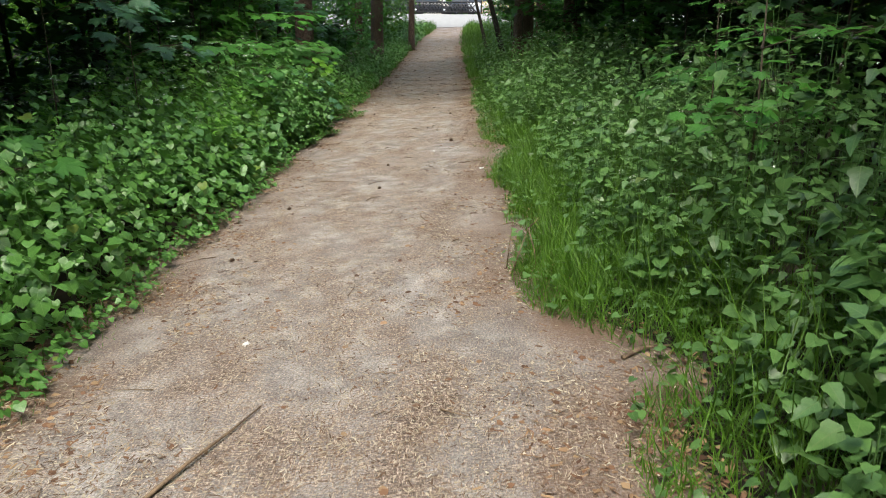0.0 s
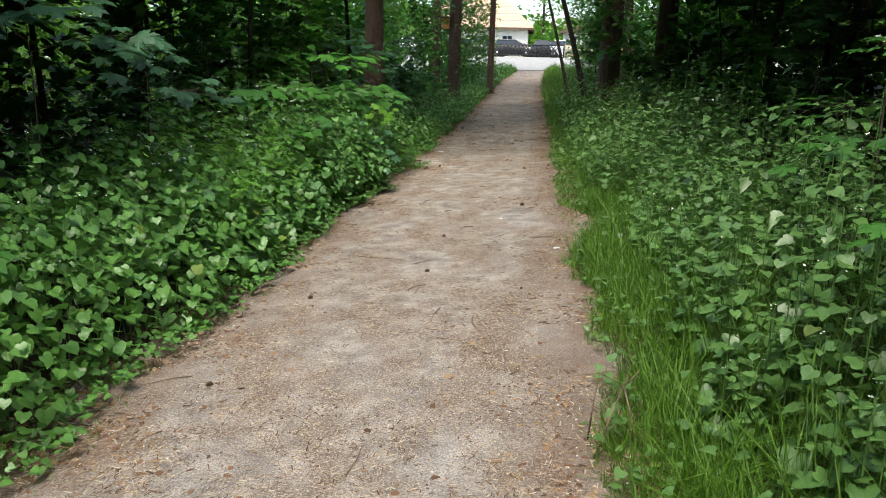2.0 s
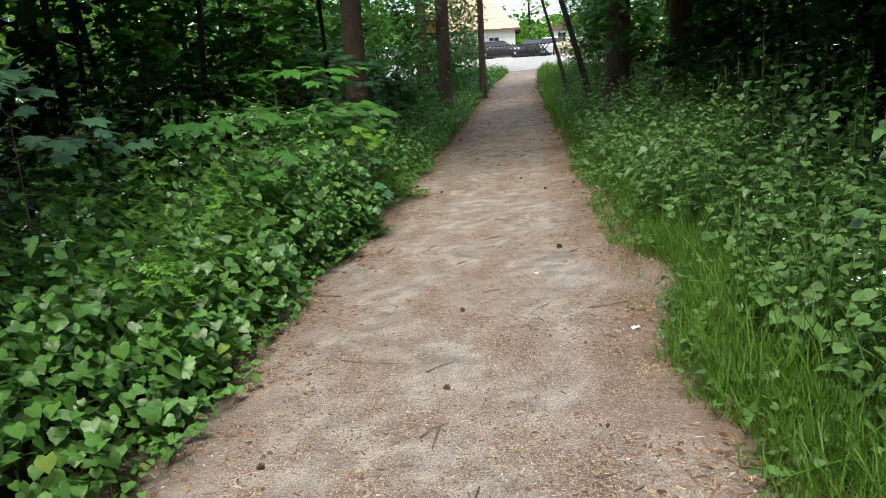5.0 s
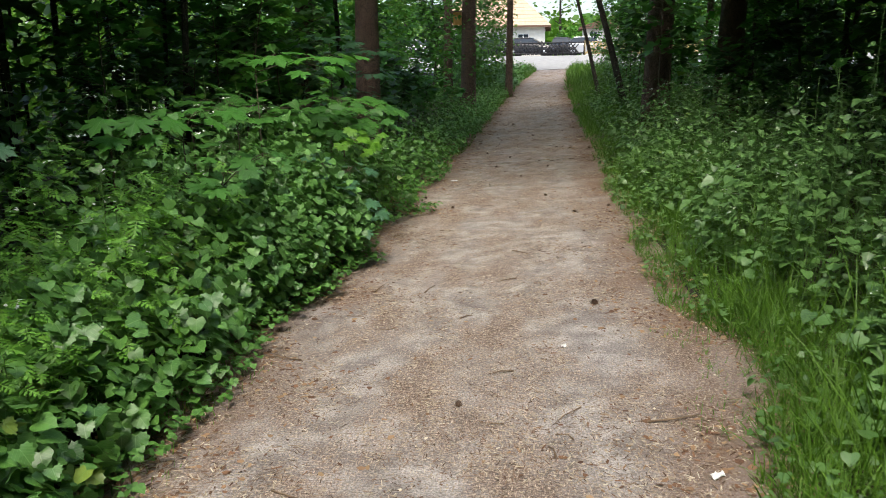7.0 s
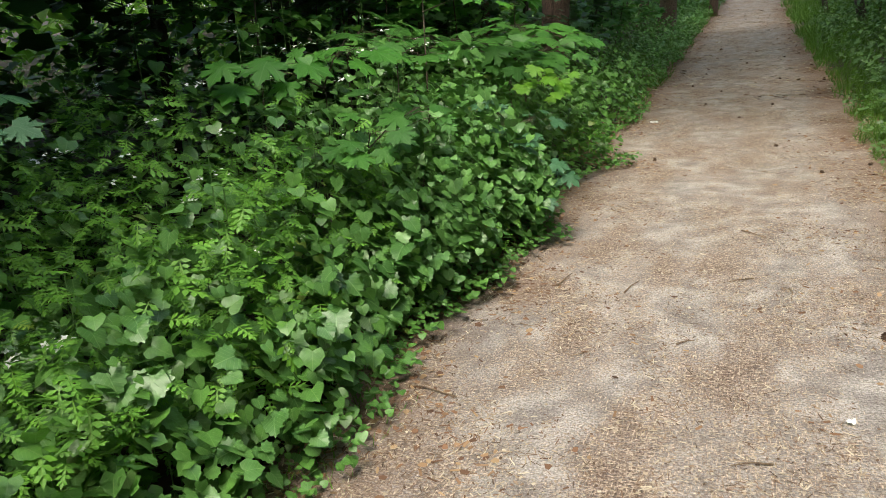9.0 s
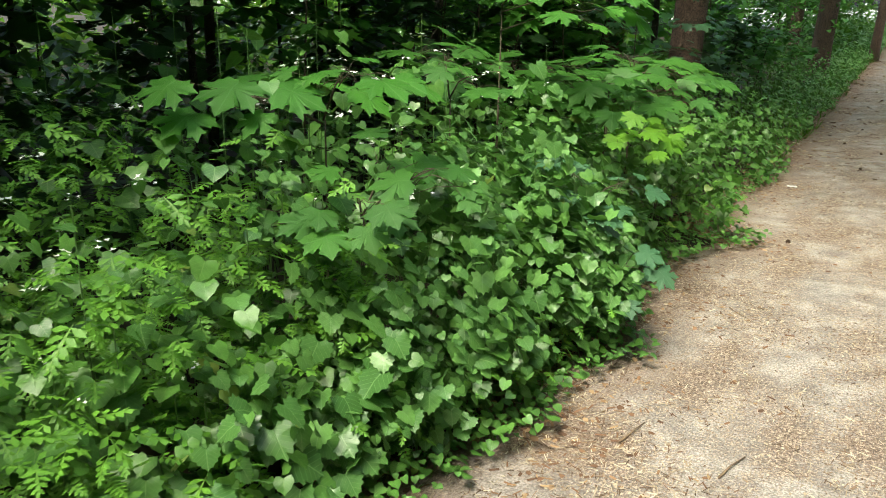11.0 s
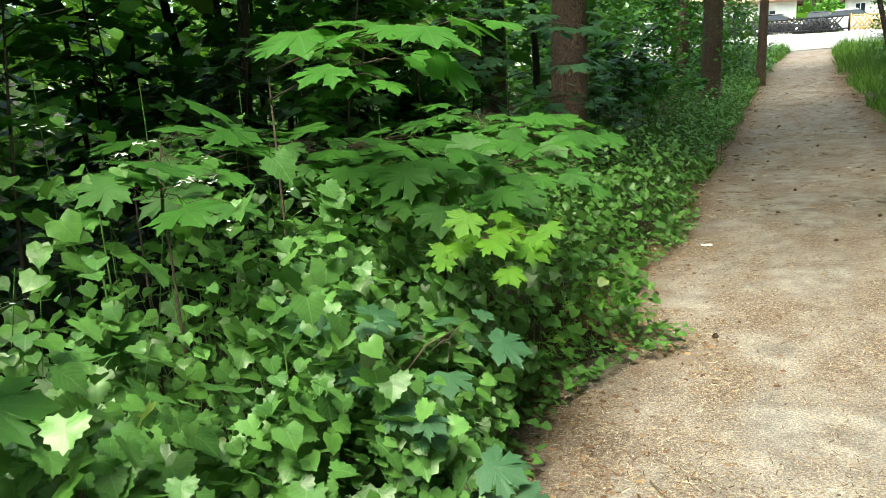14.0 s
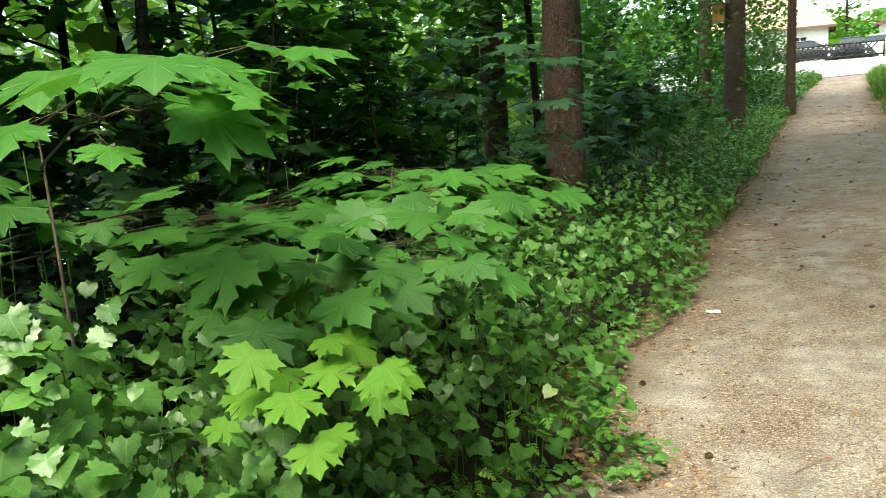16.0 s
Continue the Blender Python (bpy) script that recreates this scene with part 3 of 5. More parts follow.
stuff("pale_garlic_mustard", [
    bank_leaves(3000, 6.0, 9.0, 0.0, 0.62, -1, HEART_FINE, 0.072, left_h, 22, 0.55, (0.0, 1.0)),
    bank_leaves(2600, 6.0, 9.0, -0.02, 0.7, -1, HEART_MID, 0.042, left_h, 221, 0.5, (0.0, 0.9)),
    bank_leaves(260, 6.0, 8.4, 0.0, 0.75, -1, HEART_FINE, 0.105, lambda u, y: 1.05 * left_h(u, y), 3014, 0.55, (0.0, 0.8)),
    bank_leaves(1000, 2.3, 6.2, 0.4, 1.2, -1, HEART_MID, 0.068, lambda u, y: 1.25 * left_h(u, y), 222, 0.45, (0.0, 0.9), keep=outside_parsley),
    bank_leaves(700, 3.4, 6.0, 0.0, 0.7, -1, HEART_FINE, 0.088, left_h, 26, 0.55, (0.0, 0.8)),
], M_MUSTARD_PALE, "light green toothed garlic mustard leaves bulging over the path's edge", "weeds")

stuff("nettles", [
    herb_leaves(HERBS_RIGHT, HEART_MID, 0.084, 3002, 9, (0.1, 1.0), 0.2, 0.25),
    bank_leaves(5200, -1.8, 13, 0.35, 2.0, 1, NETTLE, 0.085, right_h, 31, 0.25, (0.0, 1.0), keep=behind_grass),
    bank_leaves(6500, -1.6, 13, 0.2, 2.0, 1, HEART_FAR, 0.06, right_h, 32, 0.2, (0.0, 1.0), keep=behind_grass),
    # Inner weeds kept dark in tint, standing in for understory shade.
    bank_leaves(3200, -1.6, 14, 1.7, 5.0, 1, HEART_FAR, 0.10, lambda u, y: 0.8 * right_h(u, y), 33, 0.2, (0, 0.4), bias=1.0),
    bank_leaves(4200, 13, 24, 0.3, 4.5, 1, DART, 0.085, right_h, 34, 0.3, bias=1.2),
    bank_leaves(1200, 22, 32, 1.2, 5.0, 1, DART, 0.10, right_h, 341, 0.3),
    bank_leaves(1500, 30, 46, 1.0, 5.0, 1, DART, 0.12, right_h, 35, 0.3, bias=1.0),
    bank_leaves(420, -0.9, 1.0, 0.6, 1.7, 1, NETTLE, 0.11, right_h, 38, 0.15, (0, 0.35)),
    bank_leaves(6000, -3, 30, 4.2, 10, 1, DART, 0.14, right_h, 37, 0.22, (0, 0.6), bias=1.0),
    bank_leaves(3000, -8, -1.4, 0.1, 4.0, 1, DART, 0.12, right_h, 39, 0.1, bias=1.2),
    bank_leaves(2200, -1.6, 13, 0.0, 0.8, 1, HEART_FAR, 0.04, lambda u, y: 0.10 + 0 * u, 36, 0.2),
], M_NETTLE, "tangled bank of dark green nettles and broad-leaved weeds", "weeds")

stuff("cow_parsley", [
    bank_leaves(4300, 3.9, 6.4, 0.2, 2.0, -1, FEATHER, 0.088, lambda u, y: 1.08 * left_h(u, y), 41, 0.35, (0.1, 1.0)),
    bank_leaves(900, -2, 3.0, 0.8, 2.2, -1, FEATHER, 0.10, left_h, 42, 0.4),
    bank_leaves(900, 6.0, 10.5, 0.0, 0.5, -1, FEATHER, 0.06, lambda u, y: 0.3 + 0 * u, 43, 0.4),
], M_CHERVIL, "light green feathery cow parsley leaves", "weeds")


def blades(n, y0, y1, u0, u1, side, tall, seed, clump=0.35, wide=0.006):
    r = np.random.default_rng(seed)
    y = r.uniform(y0, y1, n)
    u = u0 + (u1 - u0) * r.uniform(0, 1, n) ** 1.2
    x = (left_edge(y) - u) if side < 0 else (right_edge(y) + u)
    k = patchy(x, y, clump, seed + 1) + r.uniform(-0.25, 0.25, n) > 0.38
    x, y, u = x[k], y[k], u[k]
    n = len(x)
    h = tall * r.uniform(0.4, 1.2, n) * (0.35 + 0.65 * np.clip((u - u0 + 0.05) / 0.25, 0, 1))
    t = np.clip(0.5 * r.uniform(0, 1, n) + 0.5 * patchy(x, y, 0.8, seed + 2), 0, 1)
    return scatter(BLADE, np.column_stack([x, y, land(x, y) - 0.005]), r.uniform(0, math.tau, n), r.normal(-0.3, 0.5, n), r.normal(0, 0.25, n),
                   np.column_stack([np.full(n, wide) * r.uniform(0.6, 1.4, n), h * 0.8, h]), t)


stuff("grass", [
    blades(21000, -1.6, 12, -0.06, 0.75, 1, 0.21, 51, 0.45, 0.005),
    blades(17000, 0.3, 6.3, 0.0, 1.15, 1, 0.27, 59, 0.9, 0.005),
    blades(9000, -1.4, 12, 0.2, 1.6, 1, 0.6, 56, 0.8, 0.0055),
    blades(2600, -2.5, 12, -0.06, 0.12, -1, 0.12, 52, 0.5),
    blades(4000, 11.5, 18, 0.0, 0.8, 1, 0.25, 531, 1.5, 0.007),
    blades(15000, 17, 32, 0.0, 3.4, 1, 0.42, 53, 4.0, 0.012),
    blades(9000, 30, 46, -0.1, 4.0, 1, 0.6, 54, 5.0, 0.02),
    blades(6500, 13, 46, -0.1, 1.6, -1, 0.40, 55, 3.0, 0.014),
    blades(3500, 41, 46.2, -0.2, 1.8, -1, 0.5, 57, 6.0, 0.02),
    blades(3500, 41, 46.2, -0.2, 1.8, 1, 0.5, 58, 6.0, 0.02),
    blades(420, 4.7, 5.9, -0.32, 0.05, 1, 0.10, 61, 0.3, 0.004),
    blades(900, -1.6, 5.6, -0.24, 0.02, -1, 0.10, 62, 0.35, 0.004),
], M_GRASS, "fresh green grass tufts at the edge of the path", "grass")


def stalks(n, y0, y1, u0, u1, side, height, seed, tall=1.0, thick=0.0022):
    r = np.random.default_rng(seed)
    y = r.uniform(y0, y1, n)
    u = r.uniform(u0, u1, n)
    x = (left_edge(y) - u) if side < 0 else (right_edge(y) + u)
    h = height(u, y) * r.uniform(0.7, 1.1, n) * tall
    w = np.full(n, thick)
    return scatter(STALK, np.column_stack([x, y, land(x, y) - 0.01]), r.uniform(0, 6, n), r.normal(0, 0.13, n), r.normal(0, 0.13, n), np.column_stack([w, w, h]), r.uniform(0, 1, n))


stuff("weed_stalks", [herb_stems(HERBS_RIGHT, 3003), herb_stems(HERBS_LEFT, 3013), stalks(700, -1.6, 12, 0.1, 1.6, -1, left_h, 61, 0.75), stalks(900, -1.6, 12, 0.5, 2.6, 1, right_h, 62, 0.8),
                      stalks(45, -3, 12, 0.5, 1.2, -1, left_h, 63, 1.3, 0.0018), stalks(40, 6.4, 9.2, 0.25, 1.0, -1, left_h, 65, 1.25, 0.0015), stalks(60, -3, 12, 0.7, 2.4, 1, right_h, 64, 1.4)],
      M_STEM, "thin green upright weed stalks", "weeds")


def blossoms(n, y0, y1, u0, u1, side, height, seed, umbel=False):
    r = np.random.default_rng(seed)
    y = r.uniform(y0, y1, n)
    u = r.uniform(u0, u1, n)
    x = (left_edge(y) - u) if side < 0 else (right_edge(y) + u)
    z = land(x, y) + height(u, y) * r.uniform(1.05, 1.4, n)
    p = np.column_stack([x, y, z])
    if umbel:
        k = 9
        p = np.repeat(p, k, 0) + r.normal(0, 1, (n * k, 3)) * (0.03, 0.03, 0.006)
    else:
        k = 3
        p = np.repeat(p, k, 0) + r.normal(0, 0.008, (n * k, 3))
    m = len(p)
    return scatter(FLOWER, p, r.uniform(0, 6, m), r.normal(0, 0.3, m), r.normal(0, 0.3, m), r.uniform(0.016, 0.03, m) if umbel else r.uniform(0.009, 0.018, m), r.uniform(0, 1, m))


stuff("white_blossom", [herb_tops(HERBS_RIGHT, 3004, 0.22), herb_tops(HERBS_LEFT, 3015, 0.15), blossoms(90, -2, 12, 0.2, 2.0, -1, left_h, 71), blossoms(110, -2, 12, 0.4, 2.2, 1, right_h, 72),
                        blossoms(80, 3.8, 8.0, 0.35, 2.4, -1, left_h, 73, True), blossoms(20, 6, 16, 0.5, 2.0, 1, right_h, 74, True)],
      M_PETAL, "tiny white flower heads of cow parsley and garlic mustard", "flowers")


# ---- litter on the path ----
def bits_on_path(n, y0, y1, seed, length, width, shape=SLIVER, over=0.1, edgy=False):
    r = np.random.default_rng(seed)
    y = y0 + (y1 - y0) * r.uniform(0, 1, n) ** 1.15
    le, re = left_edge(y) - over, right_edge(y) + over
    q = r.uniform(0, 1, n)
    if edgy:
        q = np.where(r.uniform(0, 1, n) < 0.6, r.beta(1.0, 9, n), r.beta(9, 1.0, n))
    x = le + (re - le) * q
    k = 0.5 * patchy(x, y, 0.35, seed + 1) + 0.5 * patchy(x, y, 1.1, 80) + r.uniform(-0.13, 0.13, n) > 0.47
    x, y = x[k], y[k]
    n = len(x)
    s = r.uniform(0.5, 1.3, n)
    return scatter(shape, np.column_stack([x, y, path_top(x, y) + 0.002]), r.uniform(0, math.tau, n), r.normal(0.03, 0.05, n), r.normal(0, 0.3, n),
                   np.column_stack([width * r.uniform(0.7, 1.5, n), length * s, np.full(n, 0.004)]), r.uniform(0, 1, n))


stuff("pine_needles", [bits_on_path(72000, -1.6, 13, 81, 0.03, 0.003), bits_on_path(30000, -1.6, 13, 82, 0.012, 0.006), bits_on_path(9000, 13, 32, 83, 0.07, 0.009)],
      M_NEEDLES, "scattered dry tan and russet pine needles and chaff", "litter")
stuff("dead_leaves", [bits_on_path(9000, -1.8, 14, 84, 0.028, 0.022, TUFT, 0.25, True), bits_on_path(2500, 14, 40, 85, 0.05, 0.05, TUFT, 0.2, True),
                      bits_on_path(16000, -1.6, 13, 86, 0.032, 0.007, SLIVER, 0.2, True), bits_on_path(5000, 13, 34, 87, 0.06, 0.012, SLIVER, 0.2, True)],
      M_LITTER, "brown dead leaves and bark crumbs along the edges", "litter")


# ---- saplings and trees ----
def spray(r, base, reach, n, size, flat=0.25):
    """Leaf poses spread along a bough from base to base + reach, lying in layers as maple leaves do."""
    w = r.uniform(0.15, 1.0, n)
    p = np.array(base)[None] + w[:, None] * np.array(reach)[None]
    yaw = r.uniform(0, math.tau, n)
    out = np.column_stack([-np.sin(yaw), np.cos(yaw), np.zeros(n)]) * (0.35 * np.linalg.norm(reach) * r.uniform(0.2, 1, n))[:, None]
    p = p + out + r.normal(0, 0.04, (n, 3)) * (1, 1, flat * 4)
    return p, yaw, r.normal(-0.22, 0.16, n), r.normal(0, 0.15, n), size * r.uniform(0.55, 1.15, n)


def sapling(x, y, height, boughs, per_bough, size, spread, mat, seed, shape=None, thick=0.012, low=0.35, label="young maple with layered green leaves", group="maple saplings"):
    r = np.random.default_rng(seed)
    g = float(land(x, y))
    root = new("maple_sapling")
    root.location = (x, y, g - 0.02)
    lean = r.normal(0, 0.07, 2) * height
    zs = np.linspace(0, 1, 6)
    spine = np.column_stack([lean[0] * zs ** 1.5, lean[1] * zs ** 1.5, height * zs])
    bits = [tube(spine, thick * (1 - 0.75 * zs), 6, 0.05, seed)]
    groups = []
    for i in range(boughs):
        w = low + (1 - low) * (i + r.uniform(0, 0.8)) / boughs
        a = r.uniform(0, math.tau)
        s = np.array([lean[0] * w ** 1.5, lean[1] * w ** 1.5, height * w])
        d = spread * (1.15 - 0.6 * w) * r.uniform(0.6, 1.15)
        e = np.array([math.cos(a) * d, math.sin(a) * d, 0.18 * d])
        bits.append(tube([s, s + e * 0.5 + (0, 0, 0.03), s + e], [thick * 0.4, thick * 0.28, thick * 0.12], 4, 0, seed))
        groups.append(spray(r, s, e, per_bough, size))
    v, f = merged(bits)
    part("stem", root, tri_mesh("stem", v, f, M_WOODY))
    p, yaw, pi, ro, s = (np.concatenate(q) for q in zip(*groups))
    # Foliage tint rises up the sapling, painting brighter tops.
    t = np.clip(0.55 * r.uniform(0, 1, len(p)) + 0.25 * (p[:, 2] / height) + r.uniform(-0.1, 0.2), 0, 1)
    lv, lf, lt, lb = scatter(shape or MAPLE_FAR, p, yaw, pi, ro, s, t)
    part("foliage", root, tri_mesh("foliage", lv, lf, mat, lt, lb))
    return tagged(root, label, "sapling", group)


LEAF_MESHES = {}


def leaf_mesh(mat):
    if mat.name not in LEAF_MESHES:
        v, f = MAPLE
        LEAF_MESHES[mat.name] = tri_mesh("leaf", v, f, mat, np.full(len(v), 0.32), v)
    return LEAF_MESHES[mat.name]


def near_sapling(x, y, height, tiers, mat, seed, label, thick=0.009):
    """A sapling whose leaves are parts of their own. tiers: centre x, y, z, spread, number of leaves, leaf size."""
    r = np.random.default_rng(seed)
    root = new("maple_sapling")
    g = float(land(x, y)) - 0.02
    root.location = (x, y, g)
    bits = [tube([(0, 0, 0), (0.02, 0.01, height * 0.5), (0.0, 0.03, height)], [thick, thick * 0.7, thick * 0.35], 7, 0.05, seed)]
    leaves = []
    for cx, cy, cz, spread, n, size in tiers:
        e = np.array([cx - x, cy - y, cz - g])
        s = np.array([0.0, 0.02, min(height, max(0.1, e[2] - 0.12))])
        bits.append(tube([s, (s + e) / 2 + (0, 0, 0.03), e], [thick * 0.5, thick * 0.35, thick * 0.2], 5, 0, seed))
        for i in range(n):
            a = math.tau * i / n * 2.4 + r.uniform(-0.4, 0.4)
            d = spread * math.sqrt((i + 0.5) / n)
            q = e + np.array([math.cos(a) * d, math.sin(a) * d, r.normal(0, 0.05) - 0.15 * d])
            o = e + (s - e) * r.uniform(0, 0.45) + 0.35 * (q - e) * (1, 1, 0.5)
            b = e + (s - e) * r.uniform(0, 0.4)
            bits.append(tube([b, b + (o - b) * 0.6 + (0, 0, 0.01), o, (o + q) / 2 + (0, 0, 0.015), q], [0.0018, 0.0016, 0.0014, 0.0011, 0.0009], 3, 0, i))
            leaves.append((q, math.atan2(q[1] - o[1], q[0] - o[0]) - math.pi / 2 + r.normal(0, 0.35), r.normal(-0.2, 0.14), r.normal(0, 0.15), size * r.uniform(0.55, 1.2)))
    v, f = merged(bits)
    part("stem", root, tri_mesh("stem", v, f, M_WOODY))
    for q, yaw, pi, ro, s in leaves:
        ob = part("leaf", root, leaf_mesh(mat))
        ob.matrix_basis = Matrix.Translation(q) @ Matrix.Rotation(0.22, 4, Vector((0.8, -0.6 if x > 0 else 0.6, 0))) @ (Matrix.Rotation(yaw, 4, 'Z') @ Matrix.Rotation(pi, 4, 'X') @ Matrix.Rotation(ro, 4, 'Y')) @ Matrix.Scale(s, 4)
    return tagged(root, label, "sapling", "maple saplings")


near_sapling(-1.5, 8.5, 0.95, [(-1.18, 8.24, 0.84, 0.2, 17, 0.085)],
             M_MAPLE_YOUNG, 101, "young maple sapling with bright yellow-green leaves over weeds")
near_sapling(-1.65, 8.95, 1.15, [(-1.45, 8.6, 0.97, 0.26, 18, 0.13), (-1.3, 9.0, 1.0, 0.28, 18, 0.13), (-1.75, 8.75, 1.02, 0.3, 18, 0.14)],
             M_MAPLE, 112, "maple sapling with flat mid-green leaves")
near_sapling(-2.1, 8.35, 1.6, [(-1.48, 8.12, 1.42, 0.18, 6, 0.14), (-1.42, 8.25, 1.52, 0.24, 8, 0.14), (-1.95, 8.5, 1.56, 0.25, 8, 0.165)],
             M_MAPLE_PALE, 102, "slim maple sapling with large light green leaves")
near_sapling(-1.95, 6.65, 1.15, [(-1.78, 6.6, 1.2, 0.24, 9, 0.13), (-2.15, 6.4, 1.1, 0.22, 7, 0.135)],
             M_MAPLE_PALE, 103, "low maple sapling with broad light green leaves")
near_sapling(-1.62, 6.45, 0.85, [(-1.32, 6.45, 0.93, 0.15, 5, 0.105), (-1.47, 6.25, 0.85, 0.16, 5, 0.11), (-1.72, 6.78, 0.84, 0.16, 5, 0.115), (-1.7, 6.2, 0.75, 0.2, 5, 0.11)],
             M_MAPLE, 114, "low maple seedling with drooping mid-green leaves")
near_sapling(-2.7, 12.7, 2.0, [(-2.15, 12.5, 1.72, 0.4, 24, 0.11), (-1.98, 12.6, 1.38, 0.34, 18, 0.105), (-2.6, 12.2, 1.85, 0.42, 22, 0.11), (-2.2, 13.0, 1.08, 0.4, 22, 0.105), (-3.0, 12.4, 1.5, 0.42, 22, 0.11)],
             M_MAPLE_BLUE, 115, "maple sapling with layered blue-green leaves before a pine")
near_sapling(-1.28, 7.72, 0.7, [(-1.33, 7.6, 0.74, 0.1, 4, 0.088), (-1.16, 7.86, 0.66, 0.13, 6, 0.088), (-1.19, 7.52, 0.6, 0.11, 5, 0.084), (-1.0, 7.56, 0.36, 0.13, 6, 0.088), (-1.03, 7.82, 0.24, 0.1, 4, 0.08)],
             M_MAPLE_BLUE, 113, "small maple seedling with dull blue-green leaves among garlic mustard")
near_sapling(-2.6, 8.1, 1.2, [(-2.35, 7.9, 1.12, 0.25, 6, 0.17), (-2.6, 8.4, 1.2, 0.3, 7, 0.17), (-2.2, 8.8, 1.12, 0.32, 16, 0.145), (-2.0, 9.3, 1.08, 0.34, 16, 0.145)],
             M_MAPLE, 104, "maple sapling with flat green leaves")
near_sapling(-1.65, 9.4, 1.25, [(-1.45, 9.35, 1.1, 0.3, 16, 0.14), (-1.8, 9.7, 1.15, 0.32, 17, 0.145), (-1.55, 10.1, 1.05, 0.3, 14, 0.14)],
             M_MAPLE, 105, "maple sapling with mid-green leaves above nettles")
near_sapling(-2.3, 4.5, 1.5, [(-1.84, 4.45, 1.22, 0.28, 13, 0.11), (-2.1, 4.0, 1.5, 0.24, 9, 0.13), (-2.5, 4.4, 1.3, 0.3, 8, 0.13)],
             M_MAPLE_BLUE, 106, "shaded maple sapling with blue-green leaves")
near_sapling(-2.5, 3.4, 2.0, [(-1.93, 3.5, 1.58, 0.26, 13, 0.13), (-2.2, 3.3, 1.75, 0.28, 12, 0.13), (-2.6, 3.2, 1.65, 0.3, 10, 0.13)],
             M_MAPLE_BLUE, 107, "shaded maple sapling with drooping blue-green leaves")
near_sapling(-2.0, 1.6, 0.9, [(-1.75, 1.55, 0.62, 0.2, 6, 0.15), (-2.1, 1.8, 0.75, 0.22, 6, 0.14)],
             M_MAPLE, 108, "small maple seedling among the weeds")
near_sapling(2.3, 1.5, 1.6, [(2.0, 1.3, 1.0, 0.28, 14, 0.095), (2.35, 1.5, 1.15, 0.32, 16, 0.1), (2.7, 1.85, 0.9, 0.32, 16, 0.1), (2.5, 1.9, 1.4, 0.3, 14, 0.1), (2.75, 1.3, 1.4, 0.3, 12, 0.1)],
             M_MAPLE_PALE, 109, "maple sapling with green leaves in layers")
near_sapling(2.7, 3.4, 1.7, [(2.4, 3.1, 1.1, 0.3, 14, 0.1), (2.6, 3.8, 1.26, 0.3, 14, 0.1), (3.0, 2.9, 1.43, 0.35, 16, 0.1), (2.8, 3.4, 1.6, 0.3, 12, 0.1)],
             M_MAPLE, 110, "maple sapling with green leaves in layers")
near_sapling(-2.0, 7.65, 1.15, [(-1.8, 7.5, 1.12, 0.2, 7, 0.12), (-2.15, 7.85, 1.2, 0.24, 8, 0.13)],
             M_MAPLE, 111, "small maple seedling with drooping leaves")

r = np.random.default_rng(200)
k = 0
for i in range(50):
    side = -1 if i % 2 == 0 else 1
    y = r.uniform(-3, 16)
    x = side * (2.9 + 3.6 * r.uniform(0, 1) ** 0.9)
    if side > 0 and x < 3.3 and y < 1:
        continue
    if -3.6 < x < -1.5 and 9.5 < y < 14.8:
        continue
    hgt = r.uniform(1.1, 2.8) * (1.0 if abs(x) < 4 else 1.35)
    # The leaf colour carries the shade, used mostly at y < 7.
    sapling(x, y, hgt, int(7 + hgt * 4), 11, 0.13, 0.62, M_MAPLE_SHADED if r.uniform() < (0.88 if y < 7 else 0.45) else M_MAPLE, 300 + i, STAR if abs(x) > 3.6 else None)
for i in range(54):
    side = -1 if i % 2 == 0 else 1
    y = r.uniform(13, 45)
    x = float(centre(y)) + side * (2.3 + 6.5 * r.uniform(0, 1))
    if x < 0 and x > -3.6 and y < 15.5:
        continue
    hgt = r.uniform(1.6, 4.2)
    sapling(x, y, hgt, int(7 + hgt * 3.2), 10, 0.19, 0.85, M_MAPLE if r.uniform() < 0.6 else M_MAPLE_SHADED, 400 + i, STAR, thick=0.02)

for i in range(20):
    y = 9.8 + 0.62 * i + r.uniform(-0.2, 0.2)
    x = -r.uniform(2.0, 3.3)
    sapling(x, y, r.uniform(0.95, 1.9) if y > 14.6 else r.uniform(0.7, 1.0), 7, 9, 0.15, 0.5, M_MAPLE if r.uniform() < 0.6 else M_MAPLE_SHADED, 470 + i, low=0.5)

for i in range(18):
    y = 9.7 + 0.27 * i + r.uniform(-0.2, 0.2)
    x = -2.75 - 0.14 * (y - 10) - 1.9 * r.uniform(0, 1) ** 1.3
    sapling(x, y, r.uniform(1.7, 3.2), 15, 10, 0.14, 0.55, M_MAPLE_SHADED if r.uniform() < 0.25 else M_MAPLE, 1470 + i, low=0.25, label="shaded maple sapling with layered blue-green leaves")


